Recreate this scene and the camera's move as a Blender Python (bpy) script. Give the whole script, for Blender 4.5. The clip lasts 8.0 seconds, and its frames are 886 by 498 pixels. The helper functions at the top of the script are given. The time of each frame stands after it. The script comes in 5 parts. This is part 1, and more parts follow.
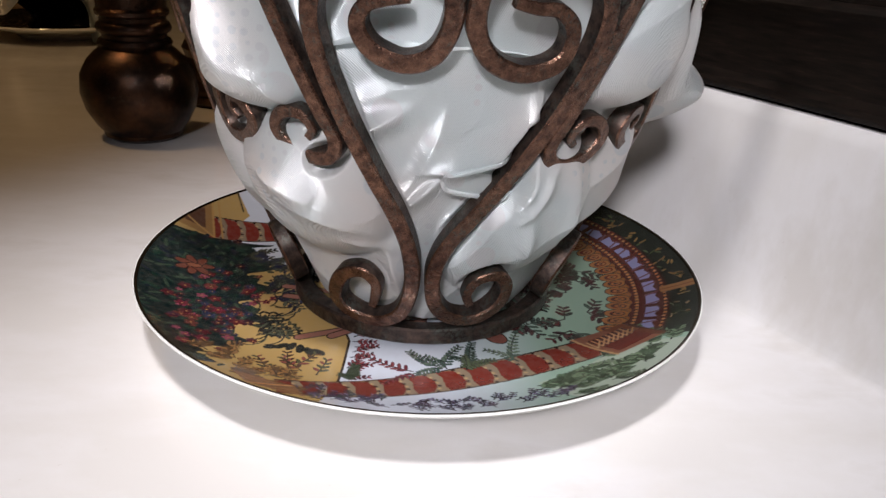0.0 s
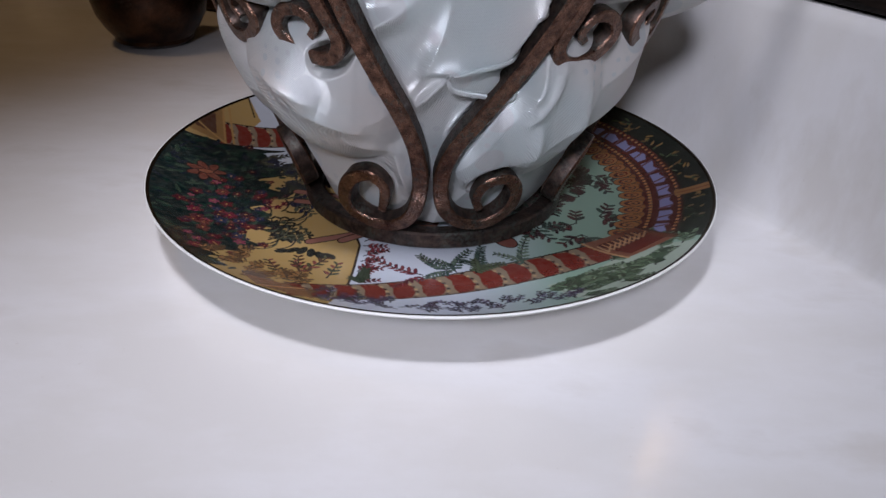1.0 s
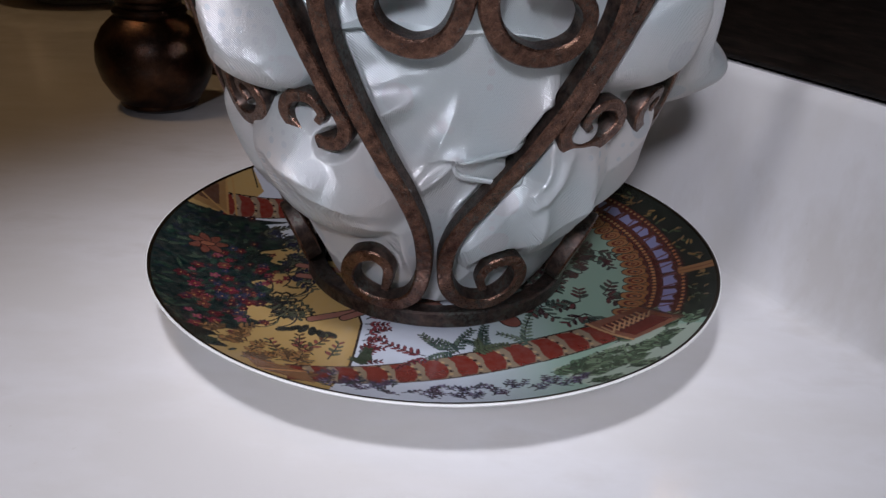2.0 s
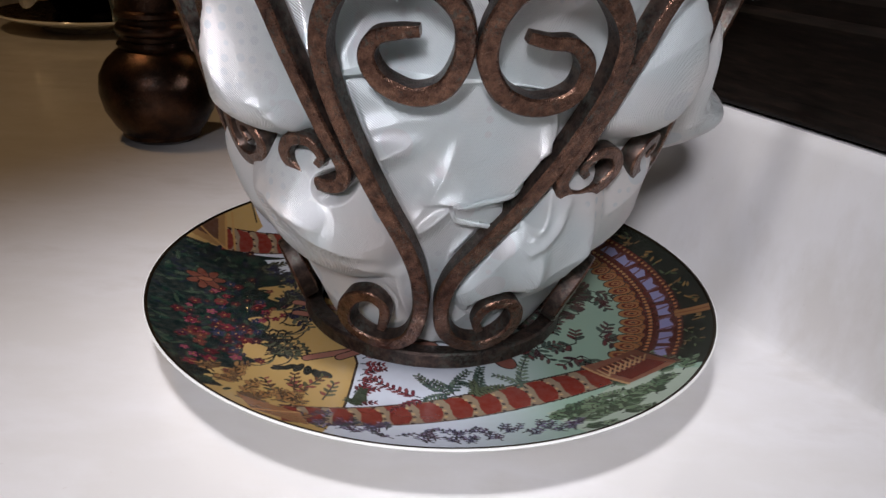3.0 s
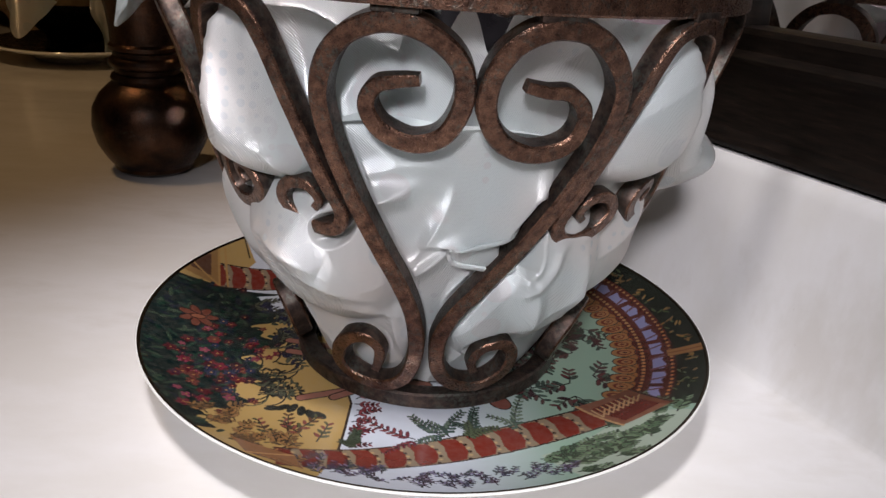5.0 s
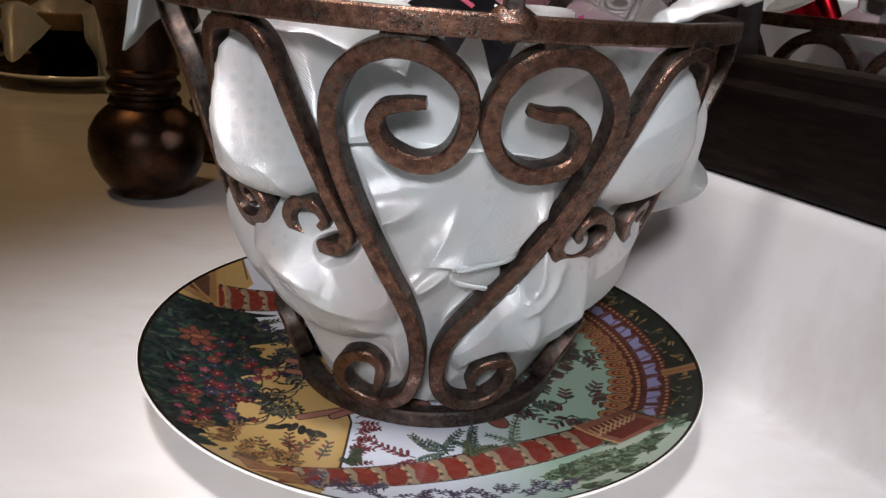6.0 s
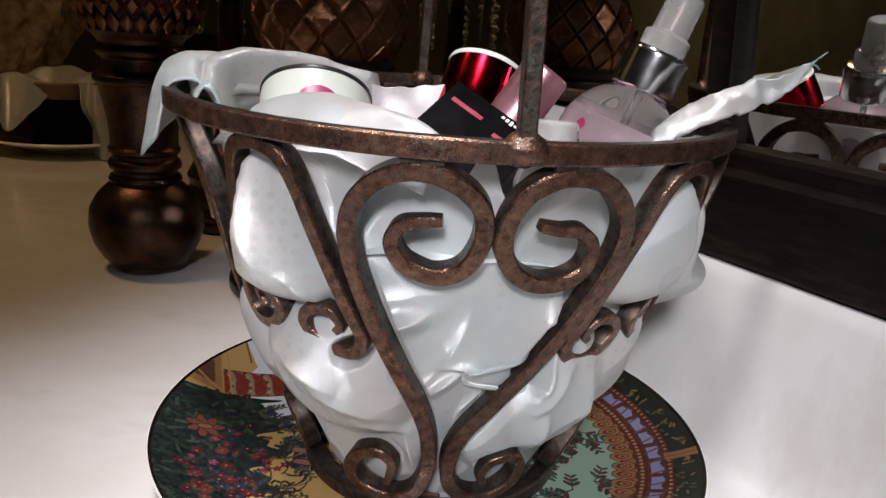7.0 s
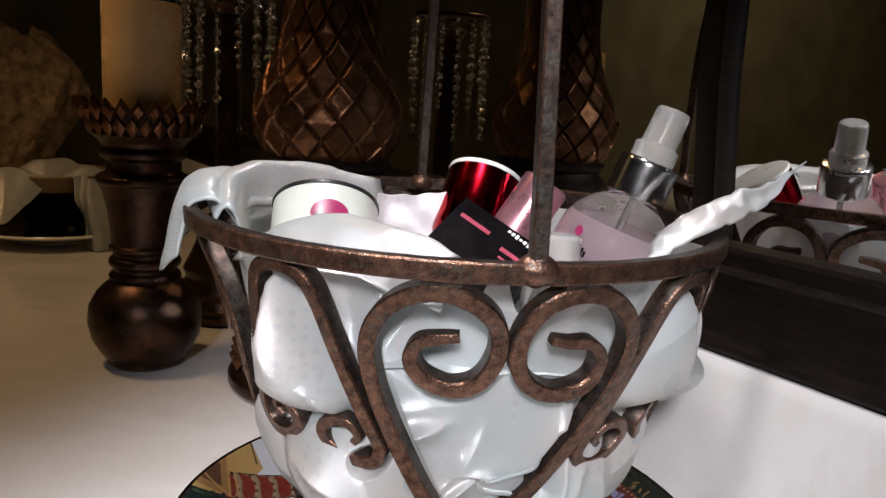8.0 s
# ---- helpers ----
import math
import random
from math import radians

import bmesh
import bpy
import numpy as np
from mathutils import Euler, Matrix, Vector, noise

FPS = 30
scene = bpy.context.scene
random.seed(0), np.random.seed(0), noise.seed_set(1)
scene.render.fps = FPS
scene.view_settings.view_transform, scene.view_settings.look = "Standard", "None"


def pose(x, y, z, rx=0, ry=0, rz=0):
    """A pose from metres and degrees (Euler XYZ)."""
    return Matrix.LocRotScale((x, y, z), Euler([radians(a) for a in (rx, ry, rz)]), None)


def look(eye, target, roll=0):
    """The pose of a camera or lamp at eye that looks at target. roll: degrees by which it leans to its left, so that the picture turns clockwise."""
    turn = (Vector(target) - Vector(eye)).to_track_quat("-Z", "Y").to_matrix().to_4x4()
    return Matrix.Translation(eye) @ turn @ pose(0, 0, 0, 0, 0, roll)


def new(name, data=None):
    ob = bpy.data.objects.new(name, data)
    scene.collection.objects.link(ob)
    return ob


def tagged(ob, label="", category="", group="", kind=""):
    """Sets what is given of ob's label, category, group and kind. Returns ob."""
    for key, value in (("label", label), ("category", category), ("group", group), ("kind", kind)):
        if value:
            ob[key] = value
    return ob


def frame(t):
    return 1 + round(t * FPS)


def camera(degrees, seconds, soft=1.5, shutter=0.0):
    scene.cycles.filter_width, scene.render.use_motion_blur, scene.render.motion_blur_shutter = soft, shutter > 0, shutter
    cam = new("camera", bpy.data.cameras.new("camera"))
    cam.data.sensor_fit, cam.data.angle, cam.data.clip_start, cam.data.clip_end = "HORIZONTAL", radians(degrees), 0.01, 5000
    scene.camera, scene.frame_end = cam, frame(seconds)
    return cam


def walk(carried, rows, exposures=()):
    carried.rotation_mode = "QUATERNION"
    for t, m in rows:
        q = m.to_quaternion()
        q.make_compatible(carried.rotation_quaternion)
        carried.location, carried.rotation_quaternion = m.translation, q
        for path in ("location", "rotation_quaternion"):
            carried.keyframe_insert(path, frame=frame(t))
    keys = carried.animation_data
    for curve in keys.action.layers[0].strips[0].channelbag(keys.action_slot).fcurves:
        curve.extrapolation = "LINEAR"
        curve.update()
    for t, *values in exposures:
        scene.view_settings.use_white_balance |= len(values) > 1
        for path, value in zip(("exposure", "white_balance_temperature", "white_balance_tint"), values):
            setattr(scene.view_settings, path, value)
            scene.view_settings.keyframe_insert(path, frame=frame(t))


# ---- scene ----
# ---- camera and its walk ----
cam = camera(60.3, 8.0, soft=1.45)


def aim(t, x, y, z, yaw, down, roll):
    """A row of the walk from an eye and its turn: yaw to the right of +y, tilt down, roll."""
    a, b = radians(yaw), radians(down)
    way = Vector((math.sin(a) * math.cos(b), math.cos(a) * math.cos(b), -math.sin(b)))
    eye = Vector((x, y, z))
    return t, look(eye, eye + way, roll)


walk(cam, [
    aim(0.0, -0.0013, -0.3519, 0.1813, 1.91, 23.69, 3.14),
    aim(0.5, -0.0016, -0.3481, 0.1795, 1.09, 27.79, 2.59),
    aim(1.0, 0.0045, -0.3515, 0.1787, 0.33, 30.55, 2.19),
    aim(1.5, 0.0015, -0.3460, 0.1828, 0.43, 28.72, 2.41),
    aim(3.0, 0.0021, -0.3423, 0.1935, 0.31, 24.64, 3.61),
    aim(3.5, 0.0022, -0.3413, 0.1940, 0.88, 23.82, 3.93),
    aim(4.0, 0.0005, -0.3410, 0.1967, 1.10, 23.21, 4.15),
    aim(4.5, 0.0000, -0.3390, 0.1990, 1.00, 23.00, 4.10),
    aim(6.0, -0.0071, -0.3475, 0.1990, 2.10, 20.59, 4.74),
    aim(6.5, -0.0110, -0.3450, 0.2115, 2.69, 19.08, 4.53),
    aim(7.0, -0.0185, -0.3490, 0.2205, 2.96, 16.97, 4.48),
    aim(7.5, -0.0230, -0.3502, 0.2305, 3.42, 14.17, 3.98),
    aim(8.0, -0.0315, -0.3582, 0.2370, 3.97, 11.36, 3.65),
], exposures=[(0.0, 0.04, 6500, 10), (0.4, -0.04, 6400, 10), (1.0, -0.52, 5900, 12), (1.5, -0.70, 5900, 12), (3.0, -0.22, 6300, 10),
              (4.5, -0.10, 6500, 10), (6.0, -0.05, 6500, 10), (7.0, 0.05, 6500, 10), (8.0, 0.18, 6500, 10)])

# ---- light ----
world = bpy.data.worlds.new("world")
scene.world = world
world.use_nodes = True
world.node_tree.nodes["Background"].inputs[0].default_value = (1.0, 0.8, 0.55, 1)
world.node_tree.nodes["Background"].inputs[1].default_value = 0.004


def bulb(name, at, target, watts, colour, radius, cone, blend):
    data = bpy.data.lights.new(name, "SPOT")
    data.energy, data.color, data.shadow_soft_size = watts, colour, radius
    data.spot_size, data.spot_blend = radians(cone), blend
    ob = new(name, data)
    ob.matrix_world = look(at, target)
    return ob


bulb("ceiling_spot_a", (-0.14, -0.98, 0.66), (0.0, -0.09, 0.125), 58.0, (0.97, 0.93, 0.99), 0.08, 26, 1.0)
bulb("ceiling_spot_b", (-0.14, -0.36, 1.05), (-0.02, -0.17, 0.0), 45.0, (0.98, 0.94, 0.98), 0.07, 44, 1.0)
# added warm light without a fixture, lifts the left counter and far things
bulb("far_fill", (-0.62, 0.20, 0.95), (-0.46, 0.36, 0.0), 8.6, (1.0, 0.62, 0.30), 0.06, 96, 1.0)
# added unseen light, brightens the west wall that the mirror reflects
bulb("room_fill", (-1.2, 0.2, 1.7), (-2.1, 0.25, 0.4), 42.0, (1.0, 0.80, 0.50), 0.1, 74, 1.0)

# ---- materials ----
def lin(r, g, b):
    """Linear colour from an sRGB triple 0..255."""
    return tuple(c / 255 / 12.92 if c <= 10 else ((c / 255 + 0.055) / 1.055) ** 2.4 for c in (r, g, b))


class Nodes:
    """Short hand for building a node material."""

    def __init__(self, name):
        self.mat = bpy.data.materials.new(name)
        self.mat.use_nodes = True
        self.tree = self.mat.node_tree
        self.bsdf = self.tree.nodes["Principled BSDF"]
        self.coord = self.tree.nodes.new("ShaderNodeTexCoord")

    def add(self, kind, **values):
        n = self.tree.nodes.new(kind)
        for k, v in values.items():
            n.inputs[k.replace("_", " ")].default_value = v
        return n

    def link(self, a, b):
        self.tree.links.new(a, b)

    def noise(self, scale, detail=4.0, rough=0.55, stretch=None):
        n = self.add("ShaderNodeTexNoise", Scale=scale, Detail=detail, Roughness=rough)
        if stretch:
            m = self.tree.nodes.new("ShaderNodeMapping")
            m.inputs["Scale"].default_value = stretch
            self.link(self.coord.outputs["Object"], m.inputs[0])
            self.link(m.outputs[0], n.inputs["Vector"])
        else:
            self.link(self.coord.outputs["Object"], n.inputs["Vector"])
        return n.outputs[0]

    def ramp(self, fac, *stops):
        n = self.tree.nodes.new("ShaderNodeValToRGB")
        while len(n.color_ramp.elements) < len(stops):
            n.color_ramp.elements.new(0.5)
        for e, (at, col) in zip(n.color_ramp.elements, stops):
            e.position, e.color = at, (*col, 1) if len(col) == 3 else col
        self.link(fac, n.inputs[0])
        return n.outputs[0]

    def mix(self, fac, a, b):
        n = self.tree.nodes.new("ShaderNodeMix")
        n.data_type = "RGBA"
        for sock, v in ((n.inputs[0], fac), (n.inputs[6], a), (n.inputs[7], b)):
            if isinstance(v, bpy.types.NodeSocket):
                self.link(v, sock)
            else:
                sock.default_value = v if isinstance(v, float) else (*v, 1)
        return n.outputs[2]

    def bump(self, height, strength, distance):
        n = self.add("ShaderNodeBump", Strength=strength, Distance=distance)
        self.link(height, n.inputs["Height"])
        self.link(n.outputs[0], self.bsdf.inputs["Normal"])
        return n

    def set(self, **values):
        for k, v in values.items():
            s = self.bsdf.inputs[k.replace("_", " ")]
            if isinstance(v, bpy.types.NodeSocket):
                self.link(v, s)
            else:
                s.default_value = (*v, 1) if s.type == "RGBA" else v
        return self.mat


def grey(v):
    return (v, v, v)


def copper_material(name, dark, mid, bright, rough=0.42, scale=150, patina=0.64, grain=1.0):
    n = Nodes(name)
    tone = n.ramp(n.noise(scale, 5, 0.6), (0.28, dark), (0.44, mid), (0.80, bright))
    fine = n.noise(1500, 3, 0.65)
    # grey-green patina in small flecks, gathered in patches
    where = n.ramp(n.noise(90, 3, 0.6), (0.46, grey(0.0)), (0.62, grey(1.0)))
    flecks = n.ramp(n.noise(700, 4, 0.7), (patina - 0.08, grey(0)), (patina + 0.02, grey(0.8)))
    col = n.mix(n.mix(where, grey(0.0), flecks), tone, (0.085, 0.090, 0.078))
    col = n.mix(n.ramp(fine, (0.58, grey(0)), (0.70, grey(0.55 * grain))), col, dark)
    n.bump(n.noise(800, 4, 0.7), 0.30 * grain, 0.0006)
    return n.set(Base_Color=col, Metallic=0.82, Roughness=n.ramp(fine, (0.3, grey(rough - 0.1)), (0.7, grey(rough + 0.14))))


M = {}
M["copper"] = copper_material("worn_copper", (0.028, 0.016, 0.012), (0.095, 0.049, 0.033), (0.25, 0.135, 0.088), 0.28, 260, 0.58, 1.5)
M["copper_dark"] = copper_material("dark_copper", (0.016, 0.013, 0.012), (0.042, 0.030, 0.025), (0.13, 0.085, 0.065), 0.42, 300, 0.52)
M["holder"] = copper_material("bronzed_wood", (0.012, 0.008, 0.006), (0.038, 0.020, 0.013), (0.12, 0.055, 0.028), 0.30, 60)
M["lamp"] = copper_material("bronzed_lamp", (0.035, 0.015, 0.007), (0.11, 0.046, 0.020), (0.23, 0.10, 0.042), 0.30, 60)
M["groove"] = copper_material("dark_groove", (0.006, 0.005, 0.004), (0.014, 0.009, 0.007), (0.04, 0.022, 0.016), 0.5)
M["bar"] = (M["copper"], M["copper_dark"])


def counter_material():
    n = Nodes("cast_marble")
    vein = n.ramp(n.noise(7, 6, 0.6, (1, 2.2, 1)), (0.42, (0.66, 0.645, 0.62)), (0.56, (0.70, 0.69, 0.68)), (0.68, (0.62, 0.60, 0.57)))
    speck = n.ramp(n.noise(330, 2, 0.5), (0.74, grey(0)), (0.79, grey(0.35)))
    n.bump(n.noise(60, 3, 0.5), 0.05, 0.0006)
    return n.set(Base_Color=n.mix(speck, vein, (0.55, 0.52, 0.48)), Roughness=n.ramp(n.noise(40, 4), (0.35, grey(0.16)), (0.7, grey(0.26))), Coat_Weight=0.3, Coat_Roughness=0.08)


M["counter"] = counter_material()


def dark_wood():
    n = Nodes("dark_stained_wood")
    grain = n.noise(60, 6, 0.65, (1, 1, 9))
    n.bump(grain, 0.15, 0.0006)
    return n.set(Base_Color=n.ramp(grain, (0.35, (0.005, 0.004, 0.003)), (0.6, (0.012, 0.008, 0.006)), (0.78, (0.028, 0.018, 0.012))), Roughness=0.45, Specular_IOR_Level=0.16)


M["wood"] = dark_wood()


def satin():
    n = Nodes("white_satin")
    weave = n.add("ShaderNodeTexWave", Scale=850.0, Distortion=1.2, Detail=2.0)
    weave.bands_direction = "DIAGONAL"
    n.link(n.coord.outputs["Object"], weave.inputs["Vector"])
    flower = n.add("ShaderNodeTexVoronoi", Scale=46.0)
    n.link(n.coord.outputs["Object"], flower.inputs["Vector"])
    dots = n.add("ShaderNodeTexVoronoi", Scale=210.0, Randomness=0.35)
    n.link(n.coord.outputs["Object"], dots.inputs["Vector"])
    # damask: matt petals, and dotted patches
    petal = n.ramp(flower.outputs["Distance"], (0.26, grey(1)), (0.29, grey(0)))
    dotted = n.ramp(dots.outputs["Distance"], (0.26, grey(1)), (0.32, grey(0)))
    where = n.ramp(n.noise(24, 2), (0.56, grey(0)), (0.60, grey(1)))
    patch = n.mix(where, petal, dotted)
    tint = n.ramp(n.noise(14, 3), (0.38, (0.88, 0.85, 0.82)), (0.60, (0.77, 0.845, 0.845)))
    col = n.mix(patch, tint, (0.76, 0.785, 0.785))
    b1 = n.bump(n.noise(48, 4, 0.5, (1.0, 1.0, 0.5)), 0.5, 0.0022)
    # sharp little creases where the cloth was folded
    b4 = n.add("ShaderNodeBump", Strength=0.22, Distance=0.0010)
    n.link(n.ramp(n.noise(24, 2, 0.45, (1.0, 1.3, 0.7)), (0.455, grey(0)), (0.50, grey(1)), (0.515, grey(0.1)), (0.60, grey(0))), b4.inputs["Height"])
    n.link(b1.outputs[0], b4.inputs["Normal"])
    b3 = n.add("ShaderNodeBump", Strength=0.6, Distance=0.0008)
    n.link(n.noise(300, 3, 0.6, (1.0, 0.6, 0.35)), b3.inputs["Height"])
    n.link(b4.outputs[0], b3.inputs["Normal"])
    b2 = n.add("ShaderNodeBump", Strength=0.8, Distance=0.0003)
    n.link(weave.outputs["Fac"], b2.inputs["Height"])
    n.link(b3.outputs[0], b2.inputs["Normal"])
    n.link(b2.outputs[0], n.bsdf.inputs["Normal"])
    mat = n.set(Base_Color=col, Metallic=0.42, Roughness=n.mix(patch, n.ramp(n.noise(30, 3), (0.35, grey(0.28)), (0.65, grey(0.44))), grey(0.5)), Specular_IOR_Level=0.9)
    # thin cloth lets some light through
    thin = n.tree.nodes.new("ShaderNodeBsdfTranslucent")
    n.link(col, thin.inputs["Color"])
    both = n.tree.nodes.new("ShaderNodeMixShader")
    both.inputs[0].default_value = 0.26
    n.link(n.bsdf.outputs[0], both.inputs[1])
    n.link(thin.outputs[0], both.inputs[2])
    n.link(both.outputs[0], n.tree.nodes["Material Output"].inputs["Surface"])
    return mat


M["satin"] = satin()


def plain(name, col, rough=0.4, metal=0.0, scale=80, vary=0.18, bump=0.04, **more):
    n = Nodes(name)
    f = n.noise(scale, 4)
    lo = tuple(c * (1 - vary) for c in col)
    hi = tuple(min(1, c * (1 + vary)) for c in col)
    n.bump(n.noise(scale * 6, 3), bump, 0.0005)
    return n.set(Base_Color=n.ramp(f, (0.35, lo), (0.65, hi)), Roughness=n.ramp(f, (0.3, grey(max(0.02, rough - 0.05))), (0.7, grey(rough + 0.05))), Metallic=metal, **more)


M["plaster"] = plain("olive_wall_paint", (0.13, 0.11, 0.065), 0.8, scale=9)
M["candle"] = plain("ivory_wax", (0.78, 0.52, 0.24), 0.26, scale=30, vary=0.08, Subsurface_Weight=0.4, Subsurface_Radius=(0.012, 0.006, 0.003))
M["red_metal"] = plain("red_metallic", (0.36, 0.004, 0.012), 0.13, 1.0, vary=0.05, bump=0.01)
M["pink_metal"] = plain("pink_metallic", (0.62, 0.30, 0.35), 0.30, 0.85, vary=0.05, bump=0.01)
M["chrome"] = plain("chrome", (0.80, 0.80, 0.81), 0.17, 1.0, vary=0.03, bump=0.01)
M["black_card"] = plain("black_card", (0.004, 0.0035, 0.004), 0.28, vary=0.3, Specular_IOR_Level=0.10)
M["pink_ink"] = plain("pink_ink", (0.26, 0.035, 0.06), 0.4)
M["magenta"] = plain("magenta_label", (0.27, 0.020, 0.085), 0.35)
M["jar_white"] = plain("pale_mint_plastic", (0.50, 0.54, 0.48), 0.32, vary=0.03)
M["black_rubber"] = plain("black_seal", (0.012, 0.012, 0.013), 0.35)
M["white_plastic"] = plain("white_plastic", (0.78, 0.78, 0.74), 0.3, vary=0.03)
M["tissue"] = plain("tissue", (0.78, 0.74, 0.76), 0.6)
M["tan"] = plain("tan_glaze", (0.16, 0.10, 0.04), 0.35)
M["porcelain"] = plain("porcelain", (0.80, 0.80, 0.77), 0.10, vary=0.02, bump=0.01)
M["gilt"] = plain("gilt_line", (0.05, 0.035, 0.02), 0.22, 0.8)
M["stone"] = plain("carved_stone", (0.30, 0.21, 0.13), 0.8, scale=60, vary=0.45, bump=0.5)
M["leaf"] = plain("ivy_leaf", (0.045, 0.075, 0.02), 0.4, scale=50, vary=0.4)
M["twig"] = plain("brown_twig", (0.03, 0.018, 0.01), 0.7)


def glass(name, col=(1, 1, 1), rough=0.02, ior=1.45):
    n = Nodes(name)
    return n.set(Base_Color=col, Roughness=rough, IOR=ior, Transmission_Weight=1.0)


M["glass"] = glass("clear_plastic", (1.0, 0.99, 1.0), 0.02, 1.16)
M["liquid"] = plain("pale_pink_liquid", (0.86, 0.70, 0.76), 0.12, scale=20, vary=0.03, bump=0.0, Transmission_Weight=0.55, IOR=1.15)
M["frost"] = plain("frosted_plastic", (0.80, 0.80, 0.77), 0.24, scale=60, vary=0.02, bump=0.0, Transmission_Weight=0.72, IOR=1.2, Subsurface_Weight=0.3, Subsurface_Radius=(0.004, 0.004, 0.004))
M["crystal"] = glass("crystal", (0.95, 0.93, 0.88), 0.02, 1.5)
n = Nodes("mirror_silver")
M["mirror"] = n.set(Base_Color=(0.86, 0.87, 0.85), Metallic=1.0, Roughness=0.015)

# ---- mesh helpers ----
def part(name, bm, material, parent=None, label="", sharp=38):
    """One bmesh as one smooth-shaded mesh object, under a thing or a part."""
    me = bpy.data.meshes.new(name)
    bm.normal_update()
    bm.to_mesh(me)
    bm.free()
    for m in material if isinstance(material, tuple) else (material,):
        me.materials.append(m)
    me.shade_smooth()
    me.set_sharp_from_angle(angle=radians(sharp))
    ob = new(name, me)
    if parent:
        ob.parent = parent
    if label:
        ob["label"] = label
    return ob


def thing(name, at, label, category, group="", kind="", turn=0.0):
    ob = new(name)
    ob.empty_display_size = 0.02
    ob.matrix_basis = pose(*at, 0, 0, turn)
    return tagged(ob, label, category, group, kind)


def lathe(profile, steps=64, wobble=None, bm=None):
    """A surface turned about z from (radius, height) pairs."""
    bm = bm or bmesh.new()
    rings = []
    for k, (r, z) in enumerate(profile):
        if r < 1e-6:
            rings.append([bm.verts.new((0, 0, z))])
            continue
        ring = []
        for i in range(steps):
            a = 2 * math.pi * i / steps
            rr, zz = wobble(a, r, z) if wobble else (r, z)
            ring.append(bm.verts.new((rr * math.cos(a), rr * math.sin(a), zz)))
        rings.append(ring)
    for p, q in zip(rings, rings[1:]):
        for i in range(steps):
            j = (i + 1) % steps
            if len(p) == 1 and len(q) == 1:
                continue
            if len(p) == 1:
                bm.faces.new((p[0], q[j], q[i]))
            elif len(q) == 1:
                bm.faces.new((p[i], p[j], q[0]))
            else:
                bm.faces.new((p[i], p[j], q[j], q[i]))
    bmesh.ops.recalc_face_normals(bm, faces=bm.faces)
    return bm


def rounded(points, radius=0.002, steps=3):
    """A profile with its inner corners rounded."""
    out = [points[0]]
    for a, b, c in zip(points, points[1:], points[2:]):
        a, b, c = Vector(a), Vector(b), Vector(c)
        u, v = a - b, c - b
        r = min(radius, u.length * 0.45, v.length * 0.45)
        if u.length < 1e-7 or v.length < 1e-7:
            continue
        p, q = b + u.normalized() * r, b + v.normalized() * r
        for k in range(steps + 1):
            t = k / steps
            s = p.lerp(b, t).lerp(b.lerp(q, t), t)
            out.append((s.x, s.y))
    out.append(points[-1])
    return out


def smooth_path(points, per=8):
    """Catmull-Rom through the points."""
    pts = [Vector(p) for p in points]
    pts = [2 * pts[0] - pts[1]] + pts + [2 * pts[-1] - pts[-2]]
    out = []
    for a, b, c, d in zip(pts, pts[1:], pts[2:], pts[3:]):
        for k in range(per):
            t = k / per
            out.append(0.5 * ((2 * b) + (c - a) * t + (2 * a - 5 * b + 4 * c - d) * t * t + (3 * b - a - 3 * c + d) * t ** 3))
    out.append(pts[-2])
    return out


def bar(path, wide, deep, outward, taper=None, bm=None, closed=False):
    """A bevelled flat bar along a path; outward(p) is the direction of its depth."""
    bm = bm or bmesh.new()
    k = 0.22
    shape = [(-1, -1 + k), (-1, 1 - k), (-1 + k, 1), (1 - k, 1), (1, 1 - k), (1, -1 + k), (1 - k, -1), (-1 + k, -1)]
    rings = []
    n = len(path)
    for i, p in enumerate(path):
        a = path[(i - 1) % n] if closed or i else path[0]
        b = path[(i + 1) % n] if closed or i < n - 1 else path[-1]
        along = (b - a).normalized()
        out = outward(p)
        out = (out - along * out.dot(along)).normalized()
        side = along.cross(out)
        s = taper(i / (n - 1)) if taper else 1.0
        jig = 1 + 0.05 * noise.noise(p * 160)
        rings.append([bm.verts.new(p + side * (u * wide / 2 * s * jig) + out * (v * deep / 2 * s)) for u, v in shape])
    pairs = list(zip(rings, rings[1:])) + ([(rings[-1], rings[0])] if closed else [])
    for p, q in pairs:
        for i in range(8):
            j = (i + 1) % 8
            f = bm.faces.new((p[i], p[j], q[j], q[i]))
            # side and back faces take the darker copper: patina plus shade put into colour
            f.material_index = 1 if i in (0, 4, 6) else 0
    if not closed:
        bm.faces.new(rings[0])
        bm.faces.new(rings[-1])
    bmesh.ops.recalc_face_normals(bm, faces=bm.faces)
    return bm


def box(size, at=(0, 0, 0), bevel=0.002, segments=2, bm=None, turn=None):
    tmp = bmesh.new()
    bmesh.ops.create_cube(tmp, size=1, matrix=Matrix.Diagonal((*size, 1)))
    if bevel:
        bmesh.ops.bevel(tmp, geom=tmp.edges[:], offset=bevel, segments=segments, affect="EDGES", profile=0.7)
    bmesh.ops.transform(tmp, matrix=Matrix.Translation(at) @ (turn or Matrix()), verts=tmp.verts)
    if bm is None:
        return tmp
    me = bpy.data.meshes.new("join")
    tmp.to_mesh(me)
    bm.from_mesh(me)
    bpy.data.meshes.remove(me)
    return bm


